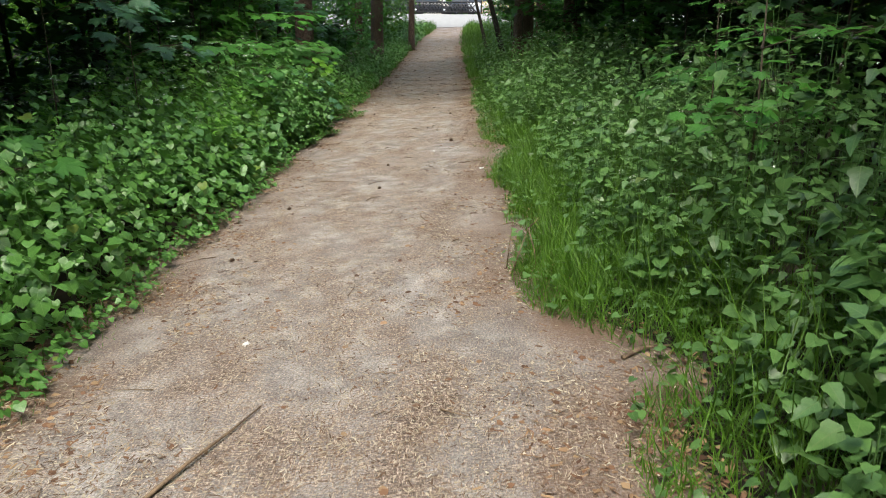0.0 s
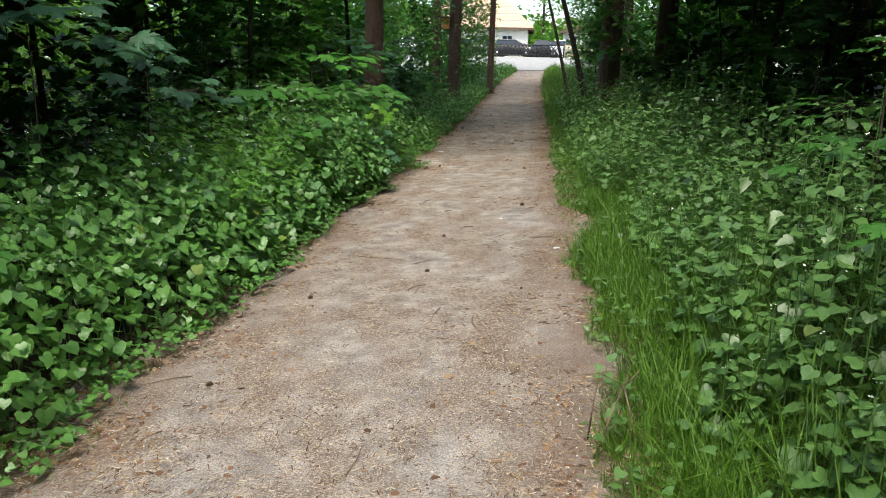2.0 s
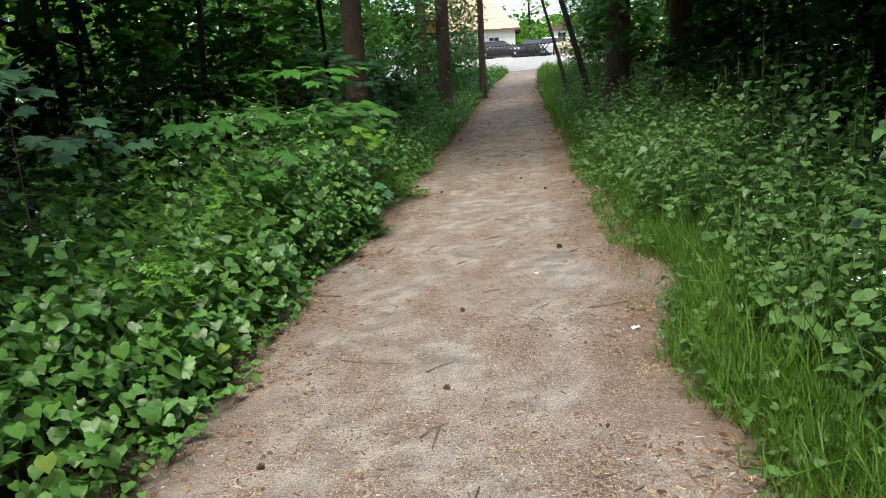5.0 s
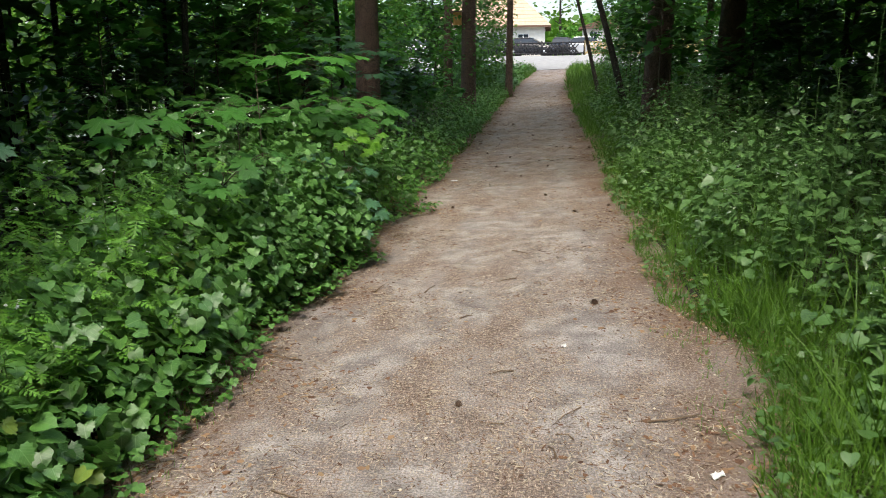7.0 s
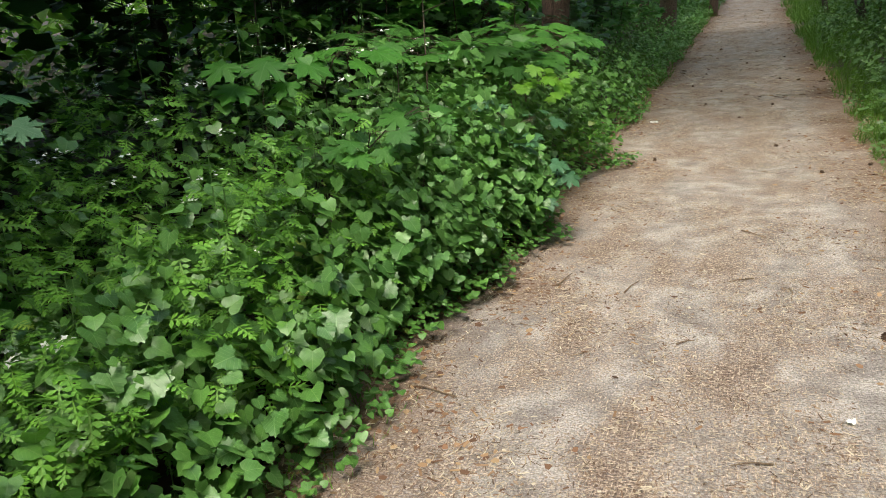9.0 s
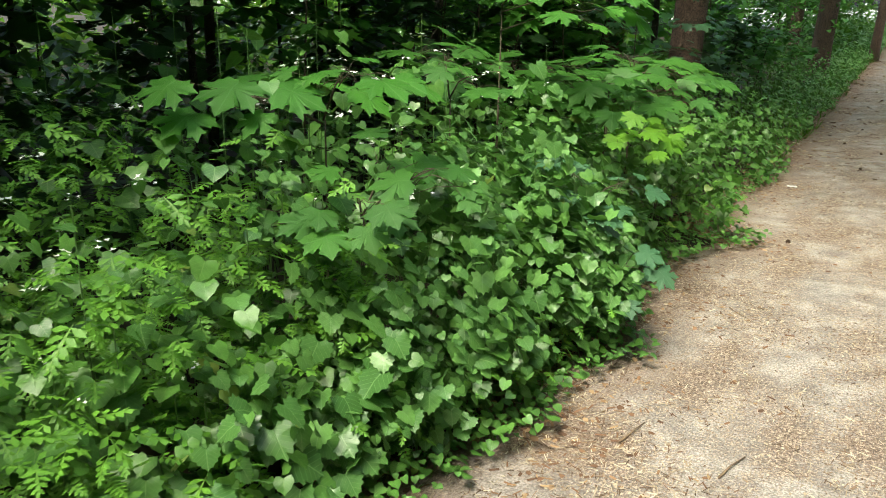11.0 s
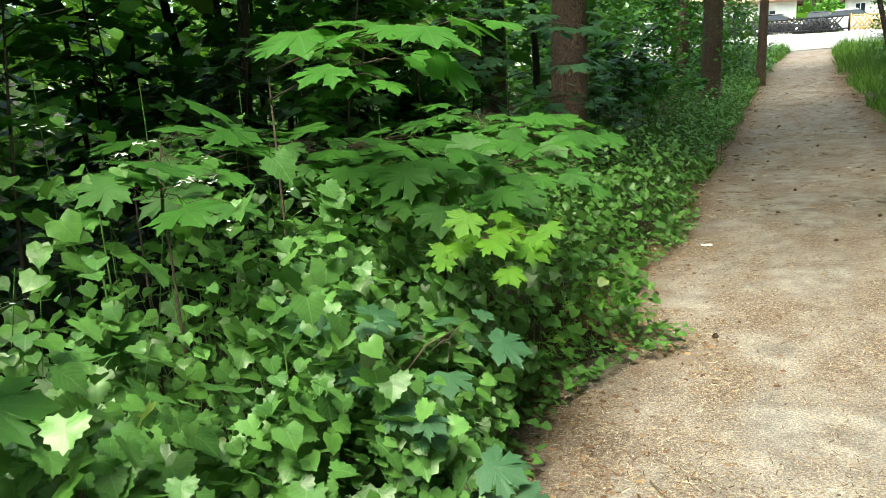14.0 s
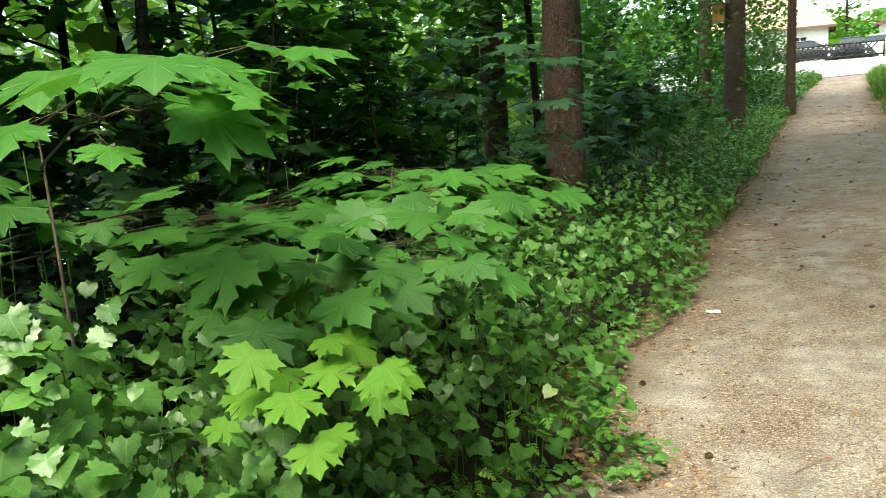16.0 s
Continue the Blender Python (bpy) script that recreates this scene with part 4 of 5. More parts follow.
def tree(x, y, radius, height, mat, seed, crown_leaves=420, crown_low=0.45, crown_width=3.0, lean=(0, 0), leaf=0.55, name="tree", label="", twigs=0):
    r = np.random.default_rng(seed)
    g = float(land(x, y))
    root = new(name)
    root.location = (x, y, g - 0.05)
    zs = np.concatenate([[0, 0.02, 0.05], np.linspace(0.1, 1, 11)])
    spine = np.column_stack([lean[0] * height * zs + 0.04 * np.sin(5 * zs), lean[1] * height * zs, height * zs])
    rad = radius * (1 - 0.72 * zs) * (1 + 0.35 * np.exp(-zs * height / 0.25))
    bits = [tube(spine, rad, 20 if twigs else (10 if radius > 0.1 else 6), 0.035, seed)]
    lp = []
    for i in range(9):
        w = crown_low + (0.98 - crown_low) * i / 9
        a = r.uniform(0, math.tau)
        s = np.array([np.interp(w, zs, spine[:, 0]), np.interp(w, zs, spine[:, 1]), height * w])
        d = crown_width * (1.1 - w) * 1.5 * r.uniform(0.7, 1.1)
        e = s + np.array([math.cos(a) * d, math.sin(a) * d, 0.45 * d])
        q = (s + e) / 2 + r.normal(0, 0.1, 3)
        bits.append(tube([s, q, e], [radius * 0.28, radius * 0.18, radius * 0.06], 5, 0.03, i))
        lp.append((q, e))
    v, f = merged(bits)
    part("trunk", root, tri_mesh("trunk", v, f, mat))
    n = crown_leaves
    c = r.integers(0, len(lp), n)
    a0, a1 = np.array([q for q, e in lp]), np.array([e for q, e in lp])
    w = r.uniform(0, 1.15, n)[:, None]
    p = a0[c] + (a1[c] - a0[c]) * w + r.normal(0, 0.75, (n, 3)) * (1, 1, 0.6)
    # Crowns are out of view; leaves are cut away over the path for skylight.
    p = p[(np.abs(p[:, 0] + x - centre(p[:, 1] + y) - np.where(p[:, 1] + y < 13, np.where(p[:, 1] + y > 4, 0.3, 0.8), 0.0)) > np.where(p[:, 1] + y < 13, 2.4, 0.9)) | (p[:, 1] + y > 66)]
    p = p[(p[:, 2] > np.where(p[:, 1] + y < 18, 4.0, 5.4)) | (p[:, 1] + y > 66)]
    n = len(p)
    lv, lf, lt, lb = scatter(TUFT, p, r.uniform(0, math.tau, n), r.normal(-0.2, 0.4, n), r.normal(0, 0.4, n), leaf * r.uniform(0.5, 1.2, n), r.uniform(0, 1, n))
    part("crown", root, tri_mesh("crown", lv, lf, M_CROWN, lt, lb))
    return tagged(root, label or "tall slender forest tree with a leafy crown", "tree", "forest trees")


tree(-2.59, 14.5, 0.205, 17, M_PINE, 501, 500, 0.5, twigs=1, label="thick pine with furrowed reddish bark")
tree(-1.9, 24.0, 0.22, 18, M_PINE, 502, 500, 0.5, twigs=1, label="straight pine with reddish-brown bark")
tree(-1.08, 31.0, 0.14, 15, M_PINE, 503, 300, 0.5, label="slim dark pine beside the path")
tree(2.55, 18.0, 0.27, 18, M_PINE, 504, 500, 0.5, twigs=1, label="thick dark pine beside the path")
tree(3.6, 16.5, 0.24, 18, M_PINE, 505, 500, 0.5, label="dark pine trunk standing among saplings")
tree(2.05, 27.0, 0.075, 7, M_BARK, 506, 150, 0.6, 1.6, (-0.27, 0.0), label="thin leaning tree beside the path")
tree(2.4, 22.0, 0.10, 7.5, M_BARK, 507, 150, 0.6, 1.6, (-0.3, 0.0), label="thin leaning tree beside the path")
tree(-4.6, 17.5, 0.2, 17, M_PINE, 508, 400, 0.5, label="pine trunk in the shade of the wood")
tree(-3.0, 28.0, 0.17, 16, M_PINE, 509, 400, 0.5, label="pine trunk in the shade of the wood")

spots = [(-2.6, 14.5), (-1.9, 24.0), (2.55, 18.0), (4.0, 16.5), (-4.6, 17.5), (-3.0, 28)]
r = np.random.default_rng(600)
made = 0
# Trees far behind the start are unseen, added to close off light.
while made < 96:
    y = r.uniform(-24, 44)
    side = -1 if r.uniform() < 0.5 else 1
    x = float(centre(y)) + side * (3.4 + 17 * r.uniform(0, 1) ** 1.1)
    if min((x - a) ** 2 + (y - b) ** 2 for a, b in spots) < 1.6:
        continue
    if x < -6.3 and y > 9.5:
        made += 1
        continue
    spots.append((x, y))
    thin = r.uniform() < 0.6
    tree(x, y, r.uniform(0.035, 0.08) if thin else r.uniform(0.12, 0.24), r.uniform(6, 10) if thin else r.uniform(13, 18), M_BARK if r.uniform() < 0.6 else M_PINE,
         700 + made, 300 if thin else 420, 0.36, 1.9 if thin else 2.8, tuple(r.normal(0, 0.035, 2)), 1.05 if thin else 1.35)
    made += 1


# slim dark stems of the shaded wood on both sides
for i in range(46):
    side = -1 if i % 2 == 0 else 1
    y = r.uniform(3.5, 15 if side < 0 else 21)
    x = side * (3.3 + 5.0 * r.uniform(0, 1))
    if min((x - a) ** 2 + (y - b) ** 2 for a, b in spots) < 0.12:
        continue
    spots.append((x, y))
    tree(x, y, r.uniform(0.022, 0.07), r.uniform(5.5, 8.5), M_BARK, 1700 + i, 40, 0.6, 1.5, tuple(r.normal(0, 0.05, 2)), 0.45, label="slim dark young tree in the shaded wood")


# Deep wood: a mass of leaves further in on both sides.
def thicket(n, seed, side, near_x, far_x, y0, y1, top, big=1.0):
    r = np.random.default_rng(seed)
    y = r.uniform(y0, y1, n)
    x = side * r.uniform(near_x, far_x, n)
    z = land(x, y) + top * r.uniform(0, 1, n) ** 0.8
    k = patchy(x, y + 0.6 * z, 2.6, seed + 1) + 0.2 * r.uniform(-1, 1, n) > 0.44
    x, y, z = x[k], y[k], z[k]
    n = len(x)
    return scatter(DART, np.column_stack([x, y, z]), r.uniform(0, 6.3, n), r.normal(-0.25, 0.35, n), r.normal(0, 0.3, n), 1.15 * big * r.uniform(0.16, 0.46, n), r.uniform(0, 1, n))


def screen(n, seed, side, u0, u1, y0, y1, low, top, size, shape=TUFT, gate=0.4, scale=1.6):
    r = np.random.default_rng(seed)
    y = r.uniform(y0, y1, n)
    x = centre(y) + side * r.uniform(u0, u1, n)
    h = low + (top - low) * r.uniform(0, 1, n) ** 1.1
    k = patchy(x + 0.3 * h, y + 0.7 * h, scale, seed + 1) + 0.25 * r.uniform(-1, 1, n) > gate
    x, y, h = x[k], y[k], h[k]
    n = len(x)
    return scatter(shape, np.column_stack([x, y, land(x, y) + h]), r.uniform(0, 6.3, n), r.normal(-0.25, 0.3, n), r.normal(0, 0.3, n), size * r.uniform(0.5, 1.3, n), r.uniform(0, 1, n))


# Screens from 3 m up are unseen, added overhead to shade wood and banks.
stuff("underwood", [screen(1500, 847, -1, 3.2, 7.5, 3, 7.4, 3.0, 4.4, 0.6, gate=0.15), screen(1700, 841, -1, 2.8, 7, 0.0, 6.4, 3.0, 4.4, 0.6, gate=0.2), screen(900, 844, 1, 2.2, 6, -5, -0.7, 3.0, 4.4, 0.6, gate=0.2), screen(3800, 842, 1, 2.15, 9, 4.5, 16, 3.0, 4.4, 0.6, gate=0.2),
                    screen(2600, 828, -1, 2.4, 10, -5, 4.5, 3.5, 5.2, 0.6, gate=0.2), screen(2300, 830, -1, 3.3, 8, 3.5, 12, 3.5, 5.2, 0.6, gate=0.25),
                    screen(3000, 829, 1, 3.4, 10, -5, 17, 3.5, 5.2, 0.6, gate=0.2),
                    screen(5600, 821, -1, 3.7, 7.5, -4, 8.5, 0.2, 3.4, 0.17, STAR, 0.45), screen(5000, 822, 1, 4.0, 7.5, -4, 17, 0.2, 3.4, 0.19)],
      M_MAPLE_SHADED, "maple underwood between the trunks, with unseen leaf layers added overhead for shade", "undergrowth")
stuff("maple_growth", [screen(1500, 846, -1, 4.0, 7.5, 8.5, 13, 0.2, 3.2, 0.15, STAR, 0.5), screen(3500, 831, -1, 3.2, 7.5, 13, 22, 0.2, 3.6, 0.17, STAR, 0.45),
                       screen(2500, 832, 1, 3.6, 7.5, 15, 22, 0.2, 3.6, 0.19),
                       screen(3500, 833, -1, 1.6, 3.2, 23, 34, 1.2, 6.0, 0.15, DART, gate=0.28),
                       screen(3500, 834, 1, 2.0, 3.6, 24, 38, 1.2, 6.0, 0.15, DART, gate=0.28),
                       screen(11000, 824, 1, 2.6, 9, 20, 45, 0.3, 5.5, 0.16, DART),
                       screen(11000, 823, -1, 2.3, 9, 20, 45, 0.3, 5.5, 0.16, DART)],
      M_MAPLE, "mid-green maple growth between the trunks beside the path", "undergrowth")
stuff("young_growth", [screen(3200, 827, -1, 1.6, 2.6, 30, 42, 0.3, 6.0, 0.15, DART, gate=0.3),
                       screen(5200, 845, -1, 7, 13, 11, 27, 0.4, 5.0, 0.2, DART, gate=0.4), screen(5500, 825, -1, 2.6, 14, 39, 44.5, 0.2, 8, 0.2, DART, gate=0.25), screen(5500, 826, 1, 3.0, 14, 39, 44.5, 0.2, 8, 0.2, DART, gate=0.25)],
      M_CROWN, "light green young growth towards the edge of the wood", "undergrowth")
# Boughs above the view, added to darken the path further on.
stuff("high_boughs", [screen(640, 843, -1, -2.8, 2.8, 9.2, 22, 5.3, 6.9, 0.5, gate=0.3)], M_CROWN, "unseen leafy boughs added high above the path to shade it", "foliage")
# Outer thickets (803, 804) and unseen rear ones (805, 806) block low skylight.
stuff("undergrowth", [thicket(10000, 801, -1, 6.5, 15, -10, 46, 5), thicket(9000, 802, 1, 6.5, 15, -10, 46, 5),
                      thicket(7000, 803, -1, 15, 30, -30, 46, 8, 2.5), thicket(8000, 804, 1, 15, 30, -30, 46, 11, 2.5),
                      thicket(4500, 807, -1, 8, 30, 12, 46, 3.2, 1.4), thicket(2500, 805, -1, 1.6, 15, -30, -9, 7, 1.6), thicket(2500, 806, 1, 1.6, 15, -30, -9, 7, 1.6)],
      M_CROWN, "deep green leafy undergrowth of the wood, with outer and unseen rear thickets added to block light", "undergrowth")


def wall_of_woods(n, seed, spread=math.pi, size=1.0):
    """Far woods that close the view all round."""
    r = np.random.default_rng(seed)
    a = r.uniform(-spread, spread, n)
    d = r.uniform(78, 112, n)
    x, y = d * np.sin(a), 25 + d * np.cos(a)
    z = land(x, y) + np.where(np.abs(a) < 0.12, 6, 16) * r.uniform(0, 1, n) ** 0.9 * (0.7 + 0.3 * np.sin(9 * a))
    return scatter(TUFT, np.column_stack([x, y, z]), r.uniform(0, 6.3, n), r.normal(0.6, 0.4, n), r.normal(0, 0.4, n), size * r.uniform(1.4, 3.3, n), r.uniform(0, 1, n))


stuff("far_woods", [wall_of_woods(5000, 811), wall_of_woods(2500, 812, 0.4, 0.42)], M_CROWN, "distant light green woods", "woods")

# ---- the road, fence, cars and houses beyond ----
xs = np.linspace(-60, 60, 61)
ys = np.linspace(46.3, 61.6, 12)
v, f = sheet(xs, ys, 0.03)
tagged(new("road", tri_mesh("road", v, f, M_ASPHALT)), "pale sunlit asphalt road crossing the path's end", "road", kind="structure")
xs2, ys2 = np.linspace(-60, 60, 31), np.linspace(61.6, 74, 6)
v, f = sheet(xs2, ys2, 0.02)
tagged(new("pavement", tri_mesh("pavement", v, f, M_ASPHALT)), "pale paved parking strip behind the fence", "pavement", kind="structure")


def lattice_fence(x0, x1, y, mat, slats, label):
    root = new("lattice_fence")
    g = float(land(0, y))
    root.location = ((x0 + x1) / 2, y, g)
    w = (x1 - x0) / 2
    bits = []
    n = int((x1 - x0) / 1.6) + 1
    for i in range(n):
        px = -w + i * (2 * w) / (n - 1)
        part("post", root, tri_mesh("post", *box(px - 0.05, px + 0.05, -0.05, 0.05, 0, 1.12), mat))
    for z in (0.14, 0.92):
        part("rail", root, tri_mesh("rail", *box(-w, w, -0.035, -0.005, z, z + 0.09), mat))
    me = {}
    for d in (-1, 1):
        v, f = box(-0.045, 0.045, -0.012, 0.012, 0, 1.25)
        c, s = math.cos(0.7), math.sin(0.7) * d
        v = np.column_stack([v[:, 0] * c + v[:, 2] * s, v[:, 1] + 0.012 * d + 0.01, -v[:, 0] * s + v[:, 2] * c])
        me[d] = tri_mesh("slat", v, f, mat)
    for i in range(slats):
        px = -w + (2 * w - 0.8) * i / slats
        for d in (-1, 1):
            ob = part("slat", root, me[d])
            ob.location = (px + (0.8 if d < 0 else 0), 0, 0.06)
    return tagged(root, label, "fence")


lattice_fence(-13.0, 3.1, 62.0, M_WOODFENCE, 52, "dark stained crossed-lattice wooden fence along the road")
lattice_fence(3.15, 12.0, 62.0, M_LATTICE, 30, "weathered yellow crossed-lattice wooden fence along the road")


def car(x, y, turn, paint, label):
    root = new("car")
    root.location = (x, y, float(land(x, y)) + 0.02)
    root.rotation_euler = (0, 0, radians(turn))

    def loft(sections):
        bm = bmesh.new()
        rings = [[bm.verts.new(p) for p in s] for s in sections]
        for a, b in zip(rings, rings[1:]):
            for i in range(len(a)):
                j = (i + 1) % len(a)
                bm.faces.new((a[i], a[j], b[j], b[i]))
        bm.faces.new(rings[0])
        bm.faces.new(rings[-1][::-1])
        bmesh.ops.recalc_face_normals(bm, faces=bm.faces)
        bmesh.ops.bevel(bm, geom=bm.edges[:], offset=0.05, segments=2, affect='EDGES', clamp_overlap=True)
        me = bpy.data.meshes.new("body")
        bm.to_mesh(me)
        bm.free()
        return me

    def ring(xx, hw, z0, z1):
        return [(xx, -hw, z0), (xx, hw, z0), (xx, hw, z1 - 0.12), (xx, hw * 0.9, z1), (xx, -hw * 0.9, z1), (xx, -hw, z1 - 0.12)]

    body = loft([ring(-2.1, 0.72, 0.35, 0.85), ring(-1.9, 0.85, 0.25, 0.95), ring(-0.9, 0.88, 0.22, 0.97), ring(0.9, 0.88, 0.22, 0.95), ring(1.7, 0.84, 0.24, 0.82), ring(2.1, 0.7, 0.32, 0.68)])
    body.materials.append(paint)
    part("body", root, body)
    cabin = loft([[(-1.75, -0.74, 0.92), (-1.75, 0.74, 0.92), (-1.35, 0.62, 1.38), (-1.35, -0.62, 1.38)], [(0.95, -0.74, 0.92), (0.95, 0.74, 0.92), (0.15, 0.62, 1.40), (0.15, -0.62, 1.40)]])
    cabin.materials.append(M_GLASS)
    part("window", root, cabin, "dark glass windows")
    roof = loft([[(-1.33, -0.63, 1.36), (-1.33, 0.63, 1.36), (-1.3, 0.58, 1.46), (-1.3, -0.58, 1.46)], [(0.16, -0.63, 1.38), (0.16, 0.63, 1.38), (0.1, 0.58, 1.47), (0.1, -0.58, 1.47)]])
    roof.materials.append(paint)
    part("roof", root, roof)
    for wx in (-1.3, 1.3):
        for wy in (-0.82, 0.82):
            v, f = tube([(0, -0.1, 0), (0, -0.07, 0), (0, 0.07, 0), (0, 0.1, 0)], [0.27, 0.32, 0.32, 0.27], 16)
            wheel = part("wheel", root, tri_mesh("wheel", v, f, M_RUBBER))
            wheel.location = (wx, wy, 0.32)
            v, f = tube([(0, -0.115, 0), (0, 0.115, 0)], [0.17, 0.17], 10)
            rim = part("rim", wheel, tri_mesh("rim", v, f, M_CHROME))
    return tagged(root, label, "car", "parked cars")


car(-4.6, 64.6, 4, M_CARDARK, "black car parked behind the lattice fence")
car(-1.0, 65.0, -12, M_CARDARK, "black car parked behind the lattice fence")
car(1.6, 66.2, 80, M_CARDARK, "dark car parked behind the lattice fence")
car(3.7, 64.9, -6, M_CARSILVER, "silver car parked behind the lattice fence")
car(-9.6, 64.9, 5, M_CARWHITE, "white car parked behind the lattice fence")


def house(x0, x1, y0, y1, eave, ridge, windows, label, over=0.55, tile=None):
    root = new("house")
    g = float(land(0, 70))
    root.location = ((x0 + x1) / 2, (y0 + y1) / 2, g)
    w, d = (x1 - x0) / 2, (y1 - y0) / 2
    # front wall with real openings, other walls plain
    cuts = sorted(windows)
    bits, last = [], -w
    for a, b, z0, z1 in cuts:
        bits += [box(last, a, -d, -d + 0.3, 0, eave), box(a, b, -d, -d + 0.3, 0, z0), box(a, b, -d, -d + 0.3, z1, eave)]
        last = b
    bits += [box(last, w, -d, -d + 0.3, 0, eave), box(-w, -w + 0.3, -d + 0.3, d, 0, eave), box(w - 0.3, w, -d + 0.3, d, 0, eave), box(-w + 0.3, w - 0.3, d - 0.3, d, 0, eave)]
    part("wall", root, tri_mesh("wall", *merged(bits), M_WALL, smooth=False))
    for a, b, z0, z1 in cuts:
        fr = merged([box(a, a + 0.06, -d + 0.05, -d + 0.12, z0, z1), box(b - 0.06, b, -d + 0.05, -d + 0.12, z0, z1), box(a + 0.06, b - 0.06, -d + 0.05, -d + 0.12, z1 - 0.06, z1),
                     box(a + 0.06, b - 0.06, -d + 0.05, -d + 0.12, z0, z0 + 0.06), box((a + b) / 2 - 0.03, (a + b) / 2 + 0.03, -d + 0.05, -d + 0.12, z0 + 0.06, z1 - 0.06)])
        win = part("window", root, tri_mesh("frame", *fr, M_PAPER, smooth=False))
        part("pane", win, tri_mesh("pane", *box(a + 0.06, b - 0.06, -d + 0.075, -d + 0.085, z0 + 0.06, z1 - 0.06), M_GLASS, smooth=False))
    # hipped roof in courses of tile
    rw, rd = w + over, d + over
    hip = min(rd, rw) * 0.98
    courses, vs, fs = 13, [], []
    for i in range(courses):
        for k, lift in ((i, 0.05), (i + 1, 0.0)):
            q = k / courses
            zz = eave - 0.1 + (ridge - eave) * q + lift
            ax, ay = rw - hip * q, rd - min(hip, rd) * q
            vs += [(-ax, -ay, zz), (ax, -ay, zz), (ax, ay, zz), (-ax, ay, zz)]
        b = i * 8
        for j in range(4):
            c, e = b + j, b + (j + 1) % 4
            fs += [(c, e, e + 4), (c, e + 4, c + 4)]
            if i:
                fs += [(c - 4, e - 4, e), (c - 4, e, c)]
    part("roof", root, tri_mesh("roof", np.array(vs), np.array(fs), tile or M_TILE, smooth=False))
    part("eaves", root, tri_mesh("eaves", *merged([box(-rw, rw, -rd, -rd + 0.12, eave - 0.22, eave - 0.06), box(-rw, -rw + 0.12, -rd + 0.12, rd, eave - 0.22, eave - 0.06),
                                                   box(rw - 0.12, rw, -rd + 0.12, rd, eave - 0.22, eave - 0.06), box(-rw + 0.12, rw - 0.12, rd - 0.12, rd, eave - 0.22, eave - 0.06)]), M_DARKWOOD, smooth=False))
    return tagged(root, label, "house")


house(-10.0, 0.05, 72.0, 80.0, 2.85, 7.2, [(-3.6, -2.5, 0.9, 2.1), (0.4, 1.5, 0.9, 2.1), (2.6, 3.6, 0.8, 2.1)], "white rendered house with an orange tiled hip roof")
house(3.3, 7.2, 68.0, 71.0, 2.45, 3.05, [(-1.5, -0.8, 0.9, 2.0)], "small white outbuilding with a reddish-brown roof", 0.35, M_DARKWOOD)
for i, (x, y, s) in enumerate([(1.7, 73.0, 1.0), (2.9, 75.0, 1.3), (-2.4, 70.4, 0.7), (8.5, 66.5, 1.2), (-12.5, 70.0, 1.3)]):
    r = np.random.default_rng(900 + i)
    n = 700
    d = r.normal(0, 1, (n, 3))
    d /= np.linalg.norm(d, axis=1)[:, None]
    p = d * (r.uniform(0.55, 1.0, n) * (1 + 0.25 * np.sin(4 * d[:, 0] + 3 * d[:, 2])))[:, None] * (1.1 * s, 0.9 * s, 1.1 * s) + (0, 0, 1.15 * s)
    root = new("shrub")
    root.location = (x, y, float(land(x, y)))
    v, f = merged([tube([(0, 0, 0), (0.1 * math.cos(a), 0.1 * math.sin(a), 0.5 * s), (0.5 * s * math.cos(a), 0.5 * s * math.sin(a), 1.4 * s)], [0.04, 0.03, 0.01], 5) for a in (0, 1.6, 3.1, 4.7)])
    part("stem", root, tri_mesh("stem", v, f, M_WOODY))
    lv, lf, lt, lb = scatter(HEART_FAR, p, r.uniform(0, 6, n), r.normal(-0.3, 0.4, n), r.normal(0, 0.4, n), r.uniform(0.15, 0.3, n) * s, r.uniform(0, 1, n))
    part("foliage", root, tri_mesh("foliage", lv, lf, M_CHERVIL, lt, lb))
    tagged(root, "rounded light green garden shrub", "shrub", "garden shrubs")

for i, (x, y, hh, k) in enumerate([(-7.0, 84, 15, 900), (1.6, 88, 9, 260), (8.0, 88, 14, 800), (-15, 85, 16, 1500), (14, 82, 15, 1500)]):
    tree(x, y, 0.2, hh, M_BARK, 950 + i, k, 0.25, 3.0, (0, 0), 0.4, label="broad-crowned tree behind the houses")

# nest box on a trunk
root = new("nest_box")
root.location = (-2.16, 23.78, float(land(-2.1, 24)) + 2.55)
part("body", root, tri_mesh("body", *box(-0.11, 0.11, -0.1, 0.1, 0, 0.34), M_NESTBOX, smooth=False))
part("roof", root, tri_mesh("roof", *box(-0.14, 0.14, -0.14, 0.12, 0.34, 0.365), M_DARKWOOD, smooth=False))
tagged(root, "orange wooden nest box fixed to a pine", "nest box")


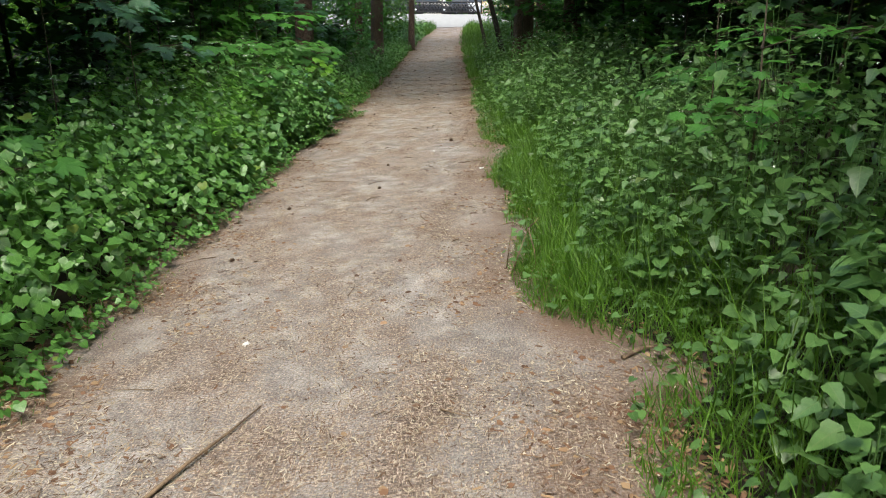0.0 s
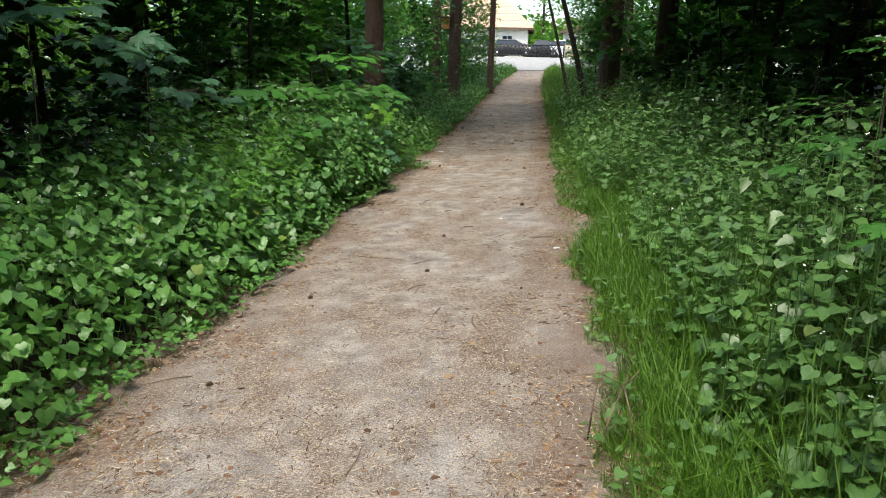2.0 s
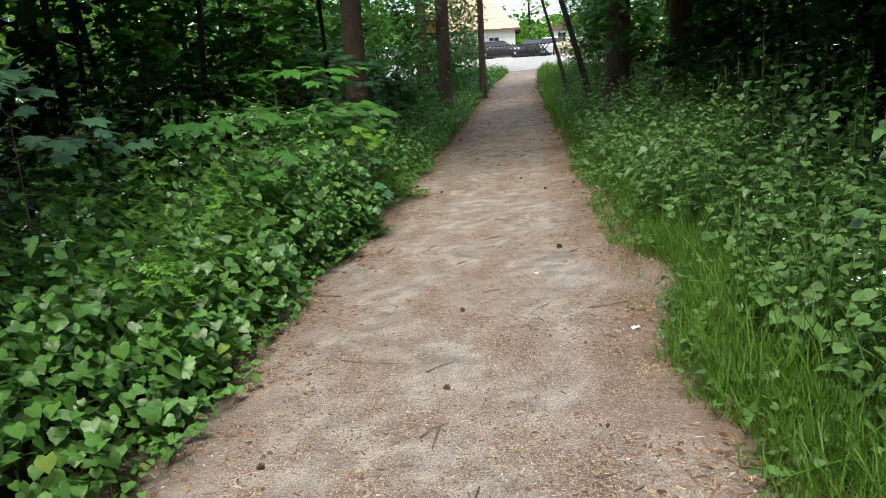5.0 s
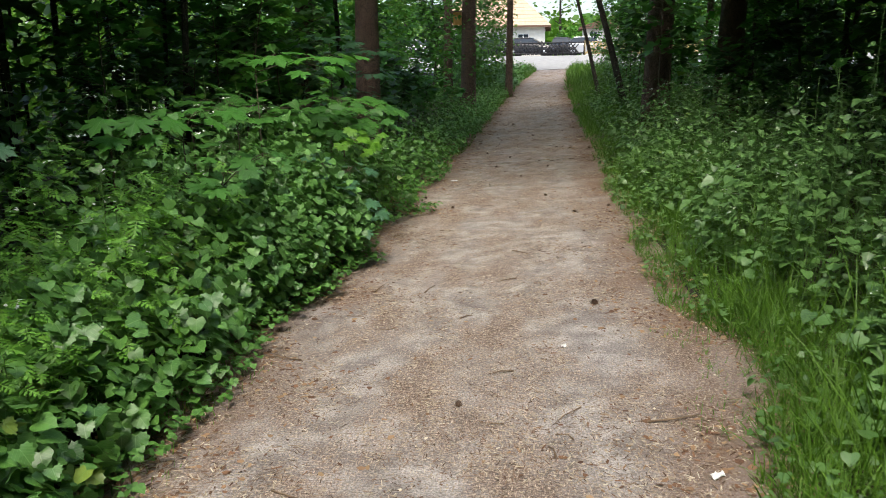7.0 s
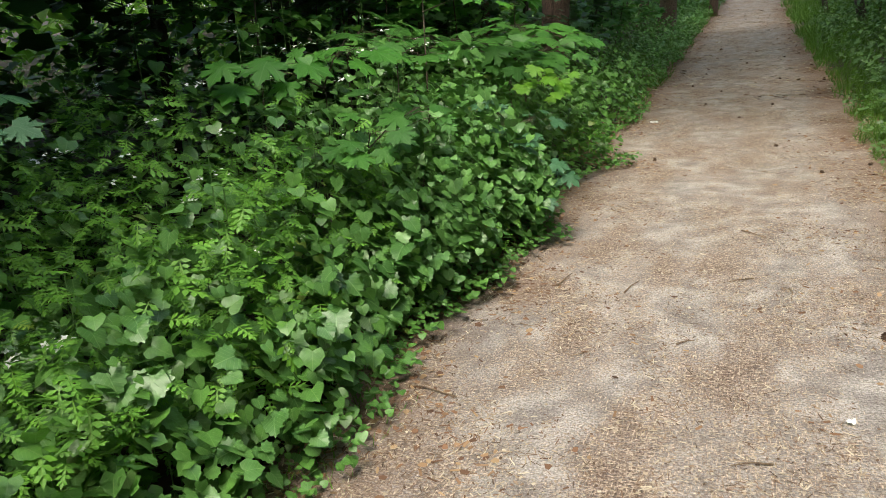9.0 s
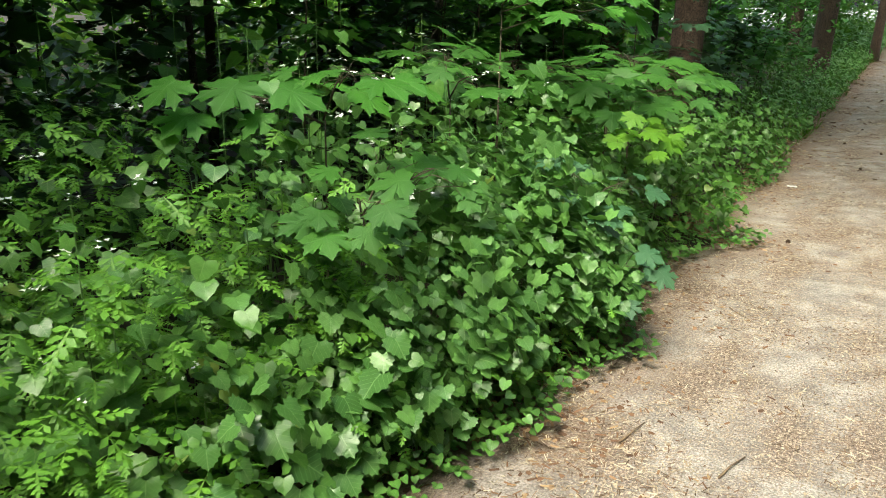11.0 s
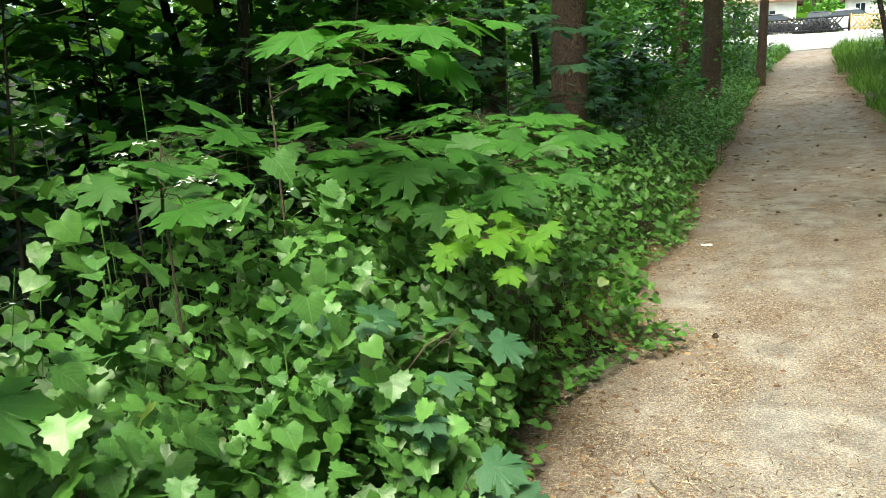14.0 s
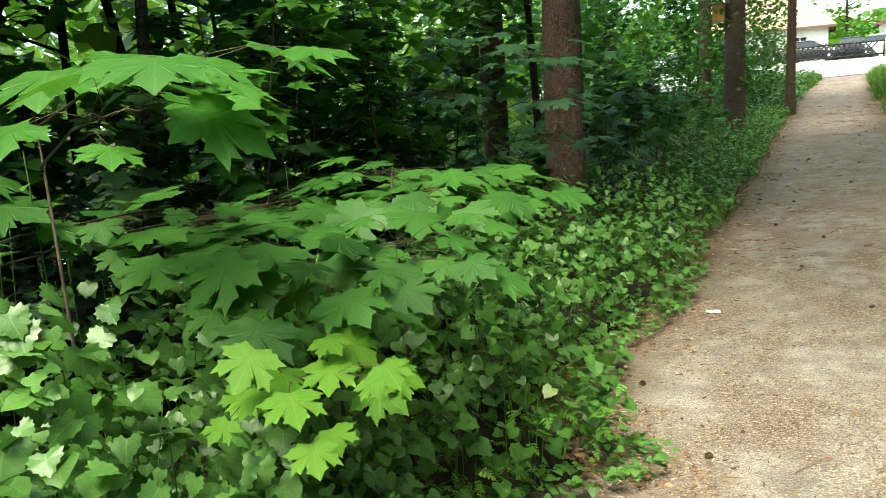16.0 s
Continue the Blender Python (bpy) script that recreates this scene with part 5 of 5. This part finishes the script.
# ---- small things on the path ----
def pine_cone(x, y, size, turn):
    r = np.random.default_rng(int(abs(x * 100) + abs(y * 10)))
    root_v, root_f = [], []
    bits = [tube([(0, 0, -0.5), (0, 0, -0.2), (0, 0, 0.3), (0, 0, 0.6)], [0.2, 0.34, 0.25, 0.05], 8)]
    for i in range(34):
        w = i / 34
        a = i * 2.4
        z = -0.45 + 0.95 * w
        q = 0.42 * math.sin(math.pi * (0.18 + 0.75 * w)) + 0.05
        o = np.array([math.cos(a), math.sin(a), 0])
        t = np.array([-math.sin(a), math.cos(a), 0])
        b = o * q * 0.6 + (0, 0, z)
        e = o * (q + 0.1) + (0, 0, z + 0.16)
        v = np.array([b - t * 0.06, b + t * 0.06, e + t * 0.1, e - t * 0.1, e + o * 0.03 + (0, 0, 0.06)])
        bits.append((v, np.array([(0, 1, 2), (0, 2, 3), (3, 2, 4)])))
    v, f = merged(bits)
    ob = new("pine_cone", tri_mesh("pine_cone", v, f, M_CONE, smooth=False))
    ob.matrix_basis = pose(x, y, float(path_top(x, y)) + size * 0.3, 82, 0, turn) @ Matrix.Scale(size, 4)
    return tagged(ob, "dark brown fallen pine cone on the path", "pine cone", "fallen pine cones")


for i, (x, y, s) in enumerate([(0.67, 6.36, 0.038), (0.03, 3.93, 0.03), (-0.64, 3.29, 0.03), (-0.72, 1.92, 0.028), (0.02, 5.07, 0.028), (0.66, 9.27, 0.028), (0.38, 10.38, 0.03),
                               (-0.6, 9.89, 0.03), (-1.01, 10.62, 0.03), (0.99, 9.47, 0.028), (0.05, 12.0, 0.028), (0.4, 12.8, 0.028), (-0.2, 14.2, 0.028), (0.55, 15.1, 0.028), (-0.5, 16.3, 0.028),
                               (0.1, 17.5, 0.03), (0.7, 18.0, 0.03), (-0.35, 13.1, 0.03), (0.25, 19.4, 0.03), (-0.62, 14.9, 0.028)]):
    pine_cone(x, y, s, 47 * i)


def paper(x, y, w, d, turn, label):
    bm = bmesh.new()
    bmesh.ops.create_grid(bm, x_segments=6, y_segments=6, size=0.5)
    for q in bm.verts:
        q.co = (q.co.x * w, q.co.y * d, 0.012 * noise.noise(Vector((q.co.x * 4 + x, q.co.y * 4, y))) + 0.004)
    ext = bmesh.ops.extrude_face_region(bm, geom=bm.faces[:])
    for q in ext["geom"]:
        if isinstance(q, bmesh.types.BMVert):
            q.co.z += 0.003
    me = bpy.data.meshes.new("paper_scrap")
    bm.to_mesh(me)
    bm.free()
    me.materials.append(M_PAPER)
    ob = new("paper_scrap", me)
    ob.matrix_basis = pose(x, y, float(path_top(x, y)) + 0.006, 0, 0, turn)
    return tagged(ob, label, "litter", "paper scraps")


paper(-0.83, 11.9, 0.085, 0.05, 10, "crumpled white paper scrap on the path")
paper(0.96, 4.44, 0.05, 0.022, 40, "small white paper scrap at the edge of the path")
paper(0.48, 5.69, 0.025, 0.02, 10, "tiny white paper scrap on the path")
paper(-0.27, 0.58, 0.03, 0.022, 60, "tiny white paper scrap on the path")


def twig(points, thick, label, forks=()):
    pts = [(x, y, float(path_top(x, y)) + z) for x, y, z in points]
    n = len(pts)
    bits = [tube(pts, [thick * (1 - 0.6 * i / (n - 1)) for i in range(n)], 6, 0.06, n)]
    for a, (x, y, z) in forks:
        q = np.array(pts[a])
        e = q + np.array((x, y, z))
        bits.append(tube([q, (q + e) / 2 + (0.01, 0, 0.004), e], [thick * 0.6, thick * 0.45, thick * 0.2], 5, 0.05, a))
    c = np.array(pts[0])
    v, f = merged(bits)
    ob = new("twig", tri_mesh("twig", v - c, f, M_TWIG))
    ob.location = c
    return tagged(ob, label, "twig", "fallen twigs")


twig([(-0.28, -0.63, 0.012), (-0.20, -0.42, 0.020), (-0.12, -0.21, 0.014), (-0.05, -0.04, 0.012)], 0.008, "long bare brown stick lying on the path")
twig([(1.0, 1.28, 0.0), (1.04, 1.31, 0.12), (1.09, 1.35, 0.25)], 0.006, "dead twig standing up from the path", [(2, (0.05, -0.05, -0.24)), (2, (0.06, 0.04, 0.05))])
twig([(0.985, 1.42, 0.0), (0.995, 1.42, 0.13), (1.012, 1.42, 0.27)], 0.0045, "forked dead twig standing up from the path", [(2, (0.11, 0.03, -0.08)), (2, (-0.1, 0.02, -0.03))])
twig([(1.36, 0.17, 0.012), (1.45, 0.23, 0.02), (1.58, 0.27, 0.012)], 0.011, "short mossy stick at the edge of the path")
twig([(1.18, 2.65, 0.012), (1.235, 2.98, 0.03), (1.27, 3.28, 0.02), (1.27, 3.42, 0.03)], 0.008, "long pale stick lying at the edge of the grass", [(2, (-0.06, 0.1, 0.02))])
twig([(0.44, 2.86, 0.006), (0.445, 2.76, 0.014), (0.48, 2.65, 0.008)], 0.006, "short crooked twig lying on the path")
twig([(-0.57, 4.38, 0.006), (-0.39, 4.29, 0.014), (-0.2, 4.26, 0.008)], 0.004, "thin straight twig lying on the path")
r = np.random.default_rng(1000)
for i in range(46):
    y = r.uniform(-1.8, 11)
    x = r.uniform(-0.95, 1.0)
    a, q = r.uniform(0, math.tau), r.uniform(0.06, 0.24)
    dx, dy = math.cos(a) * q, math.sin(a) * q
    twig([(x, y, 0.006), (x + dx * 0.5 + r.normal(0, 0.01), y + dy * 0.5 + r.normal(0, 0.01), 0.012), (x + dx, y + dy, 0.006)], r.uniform(0.0025, 0.005), "thin dead twig lying on the path")
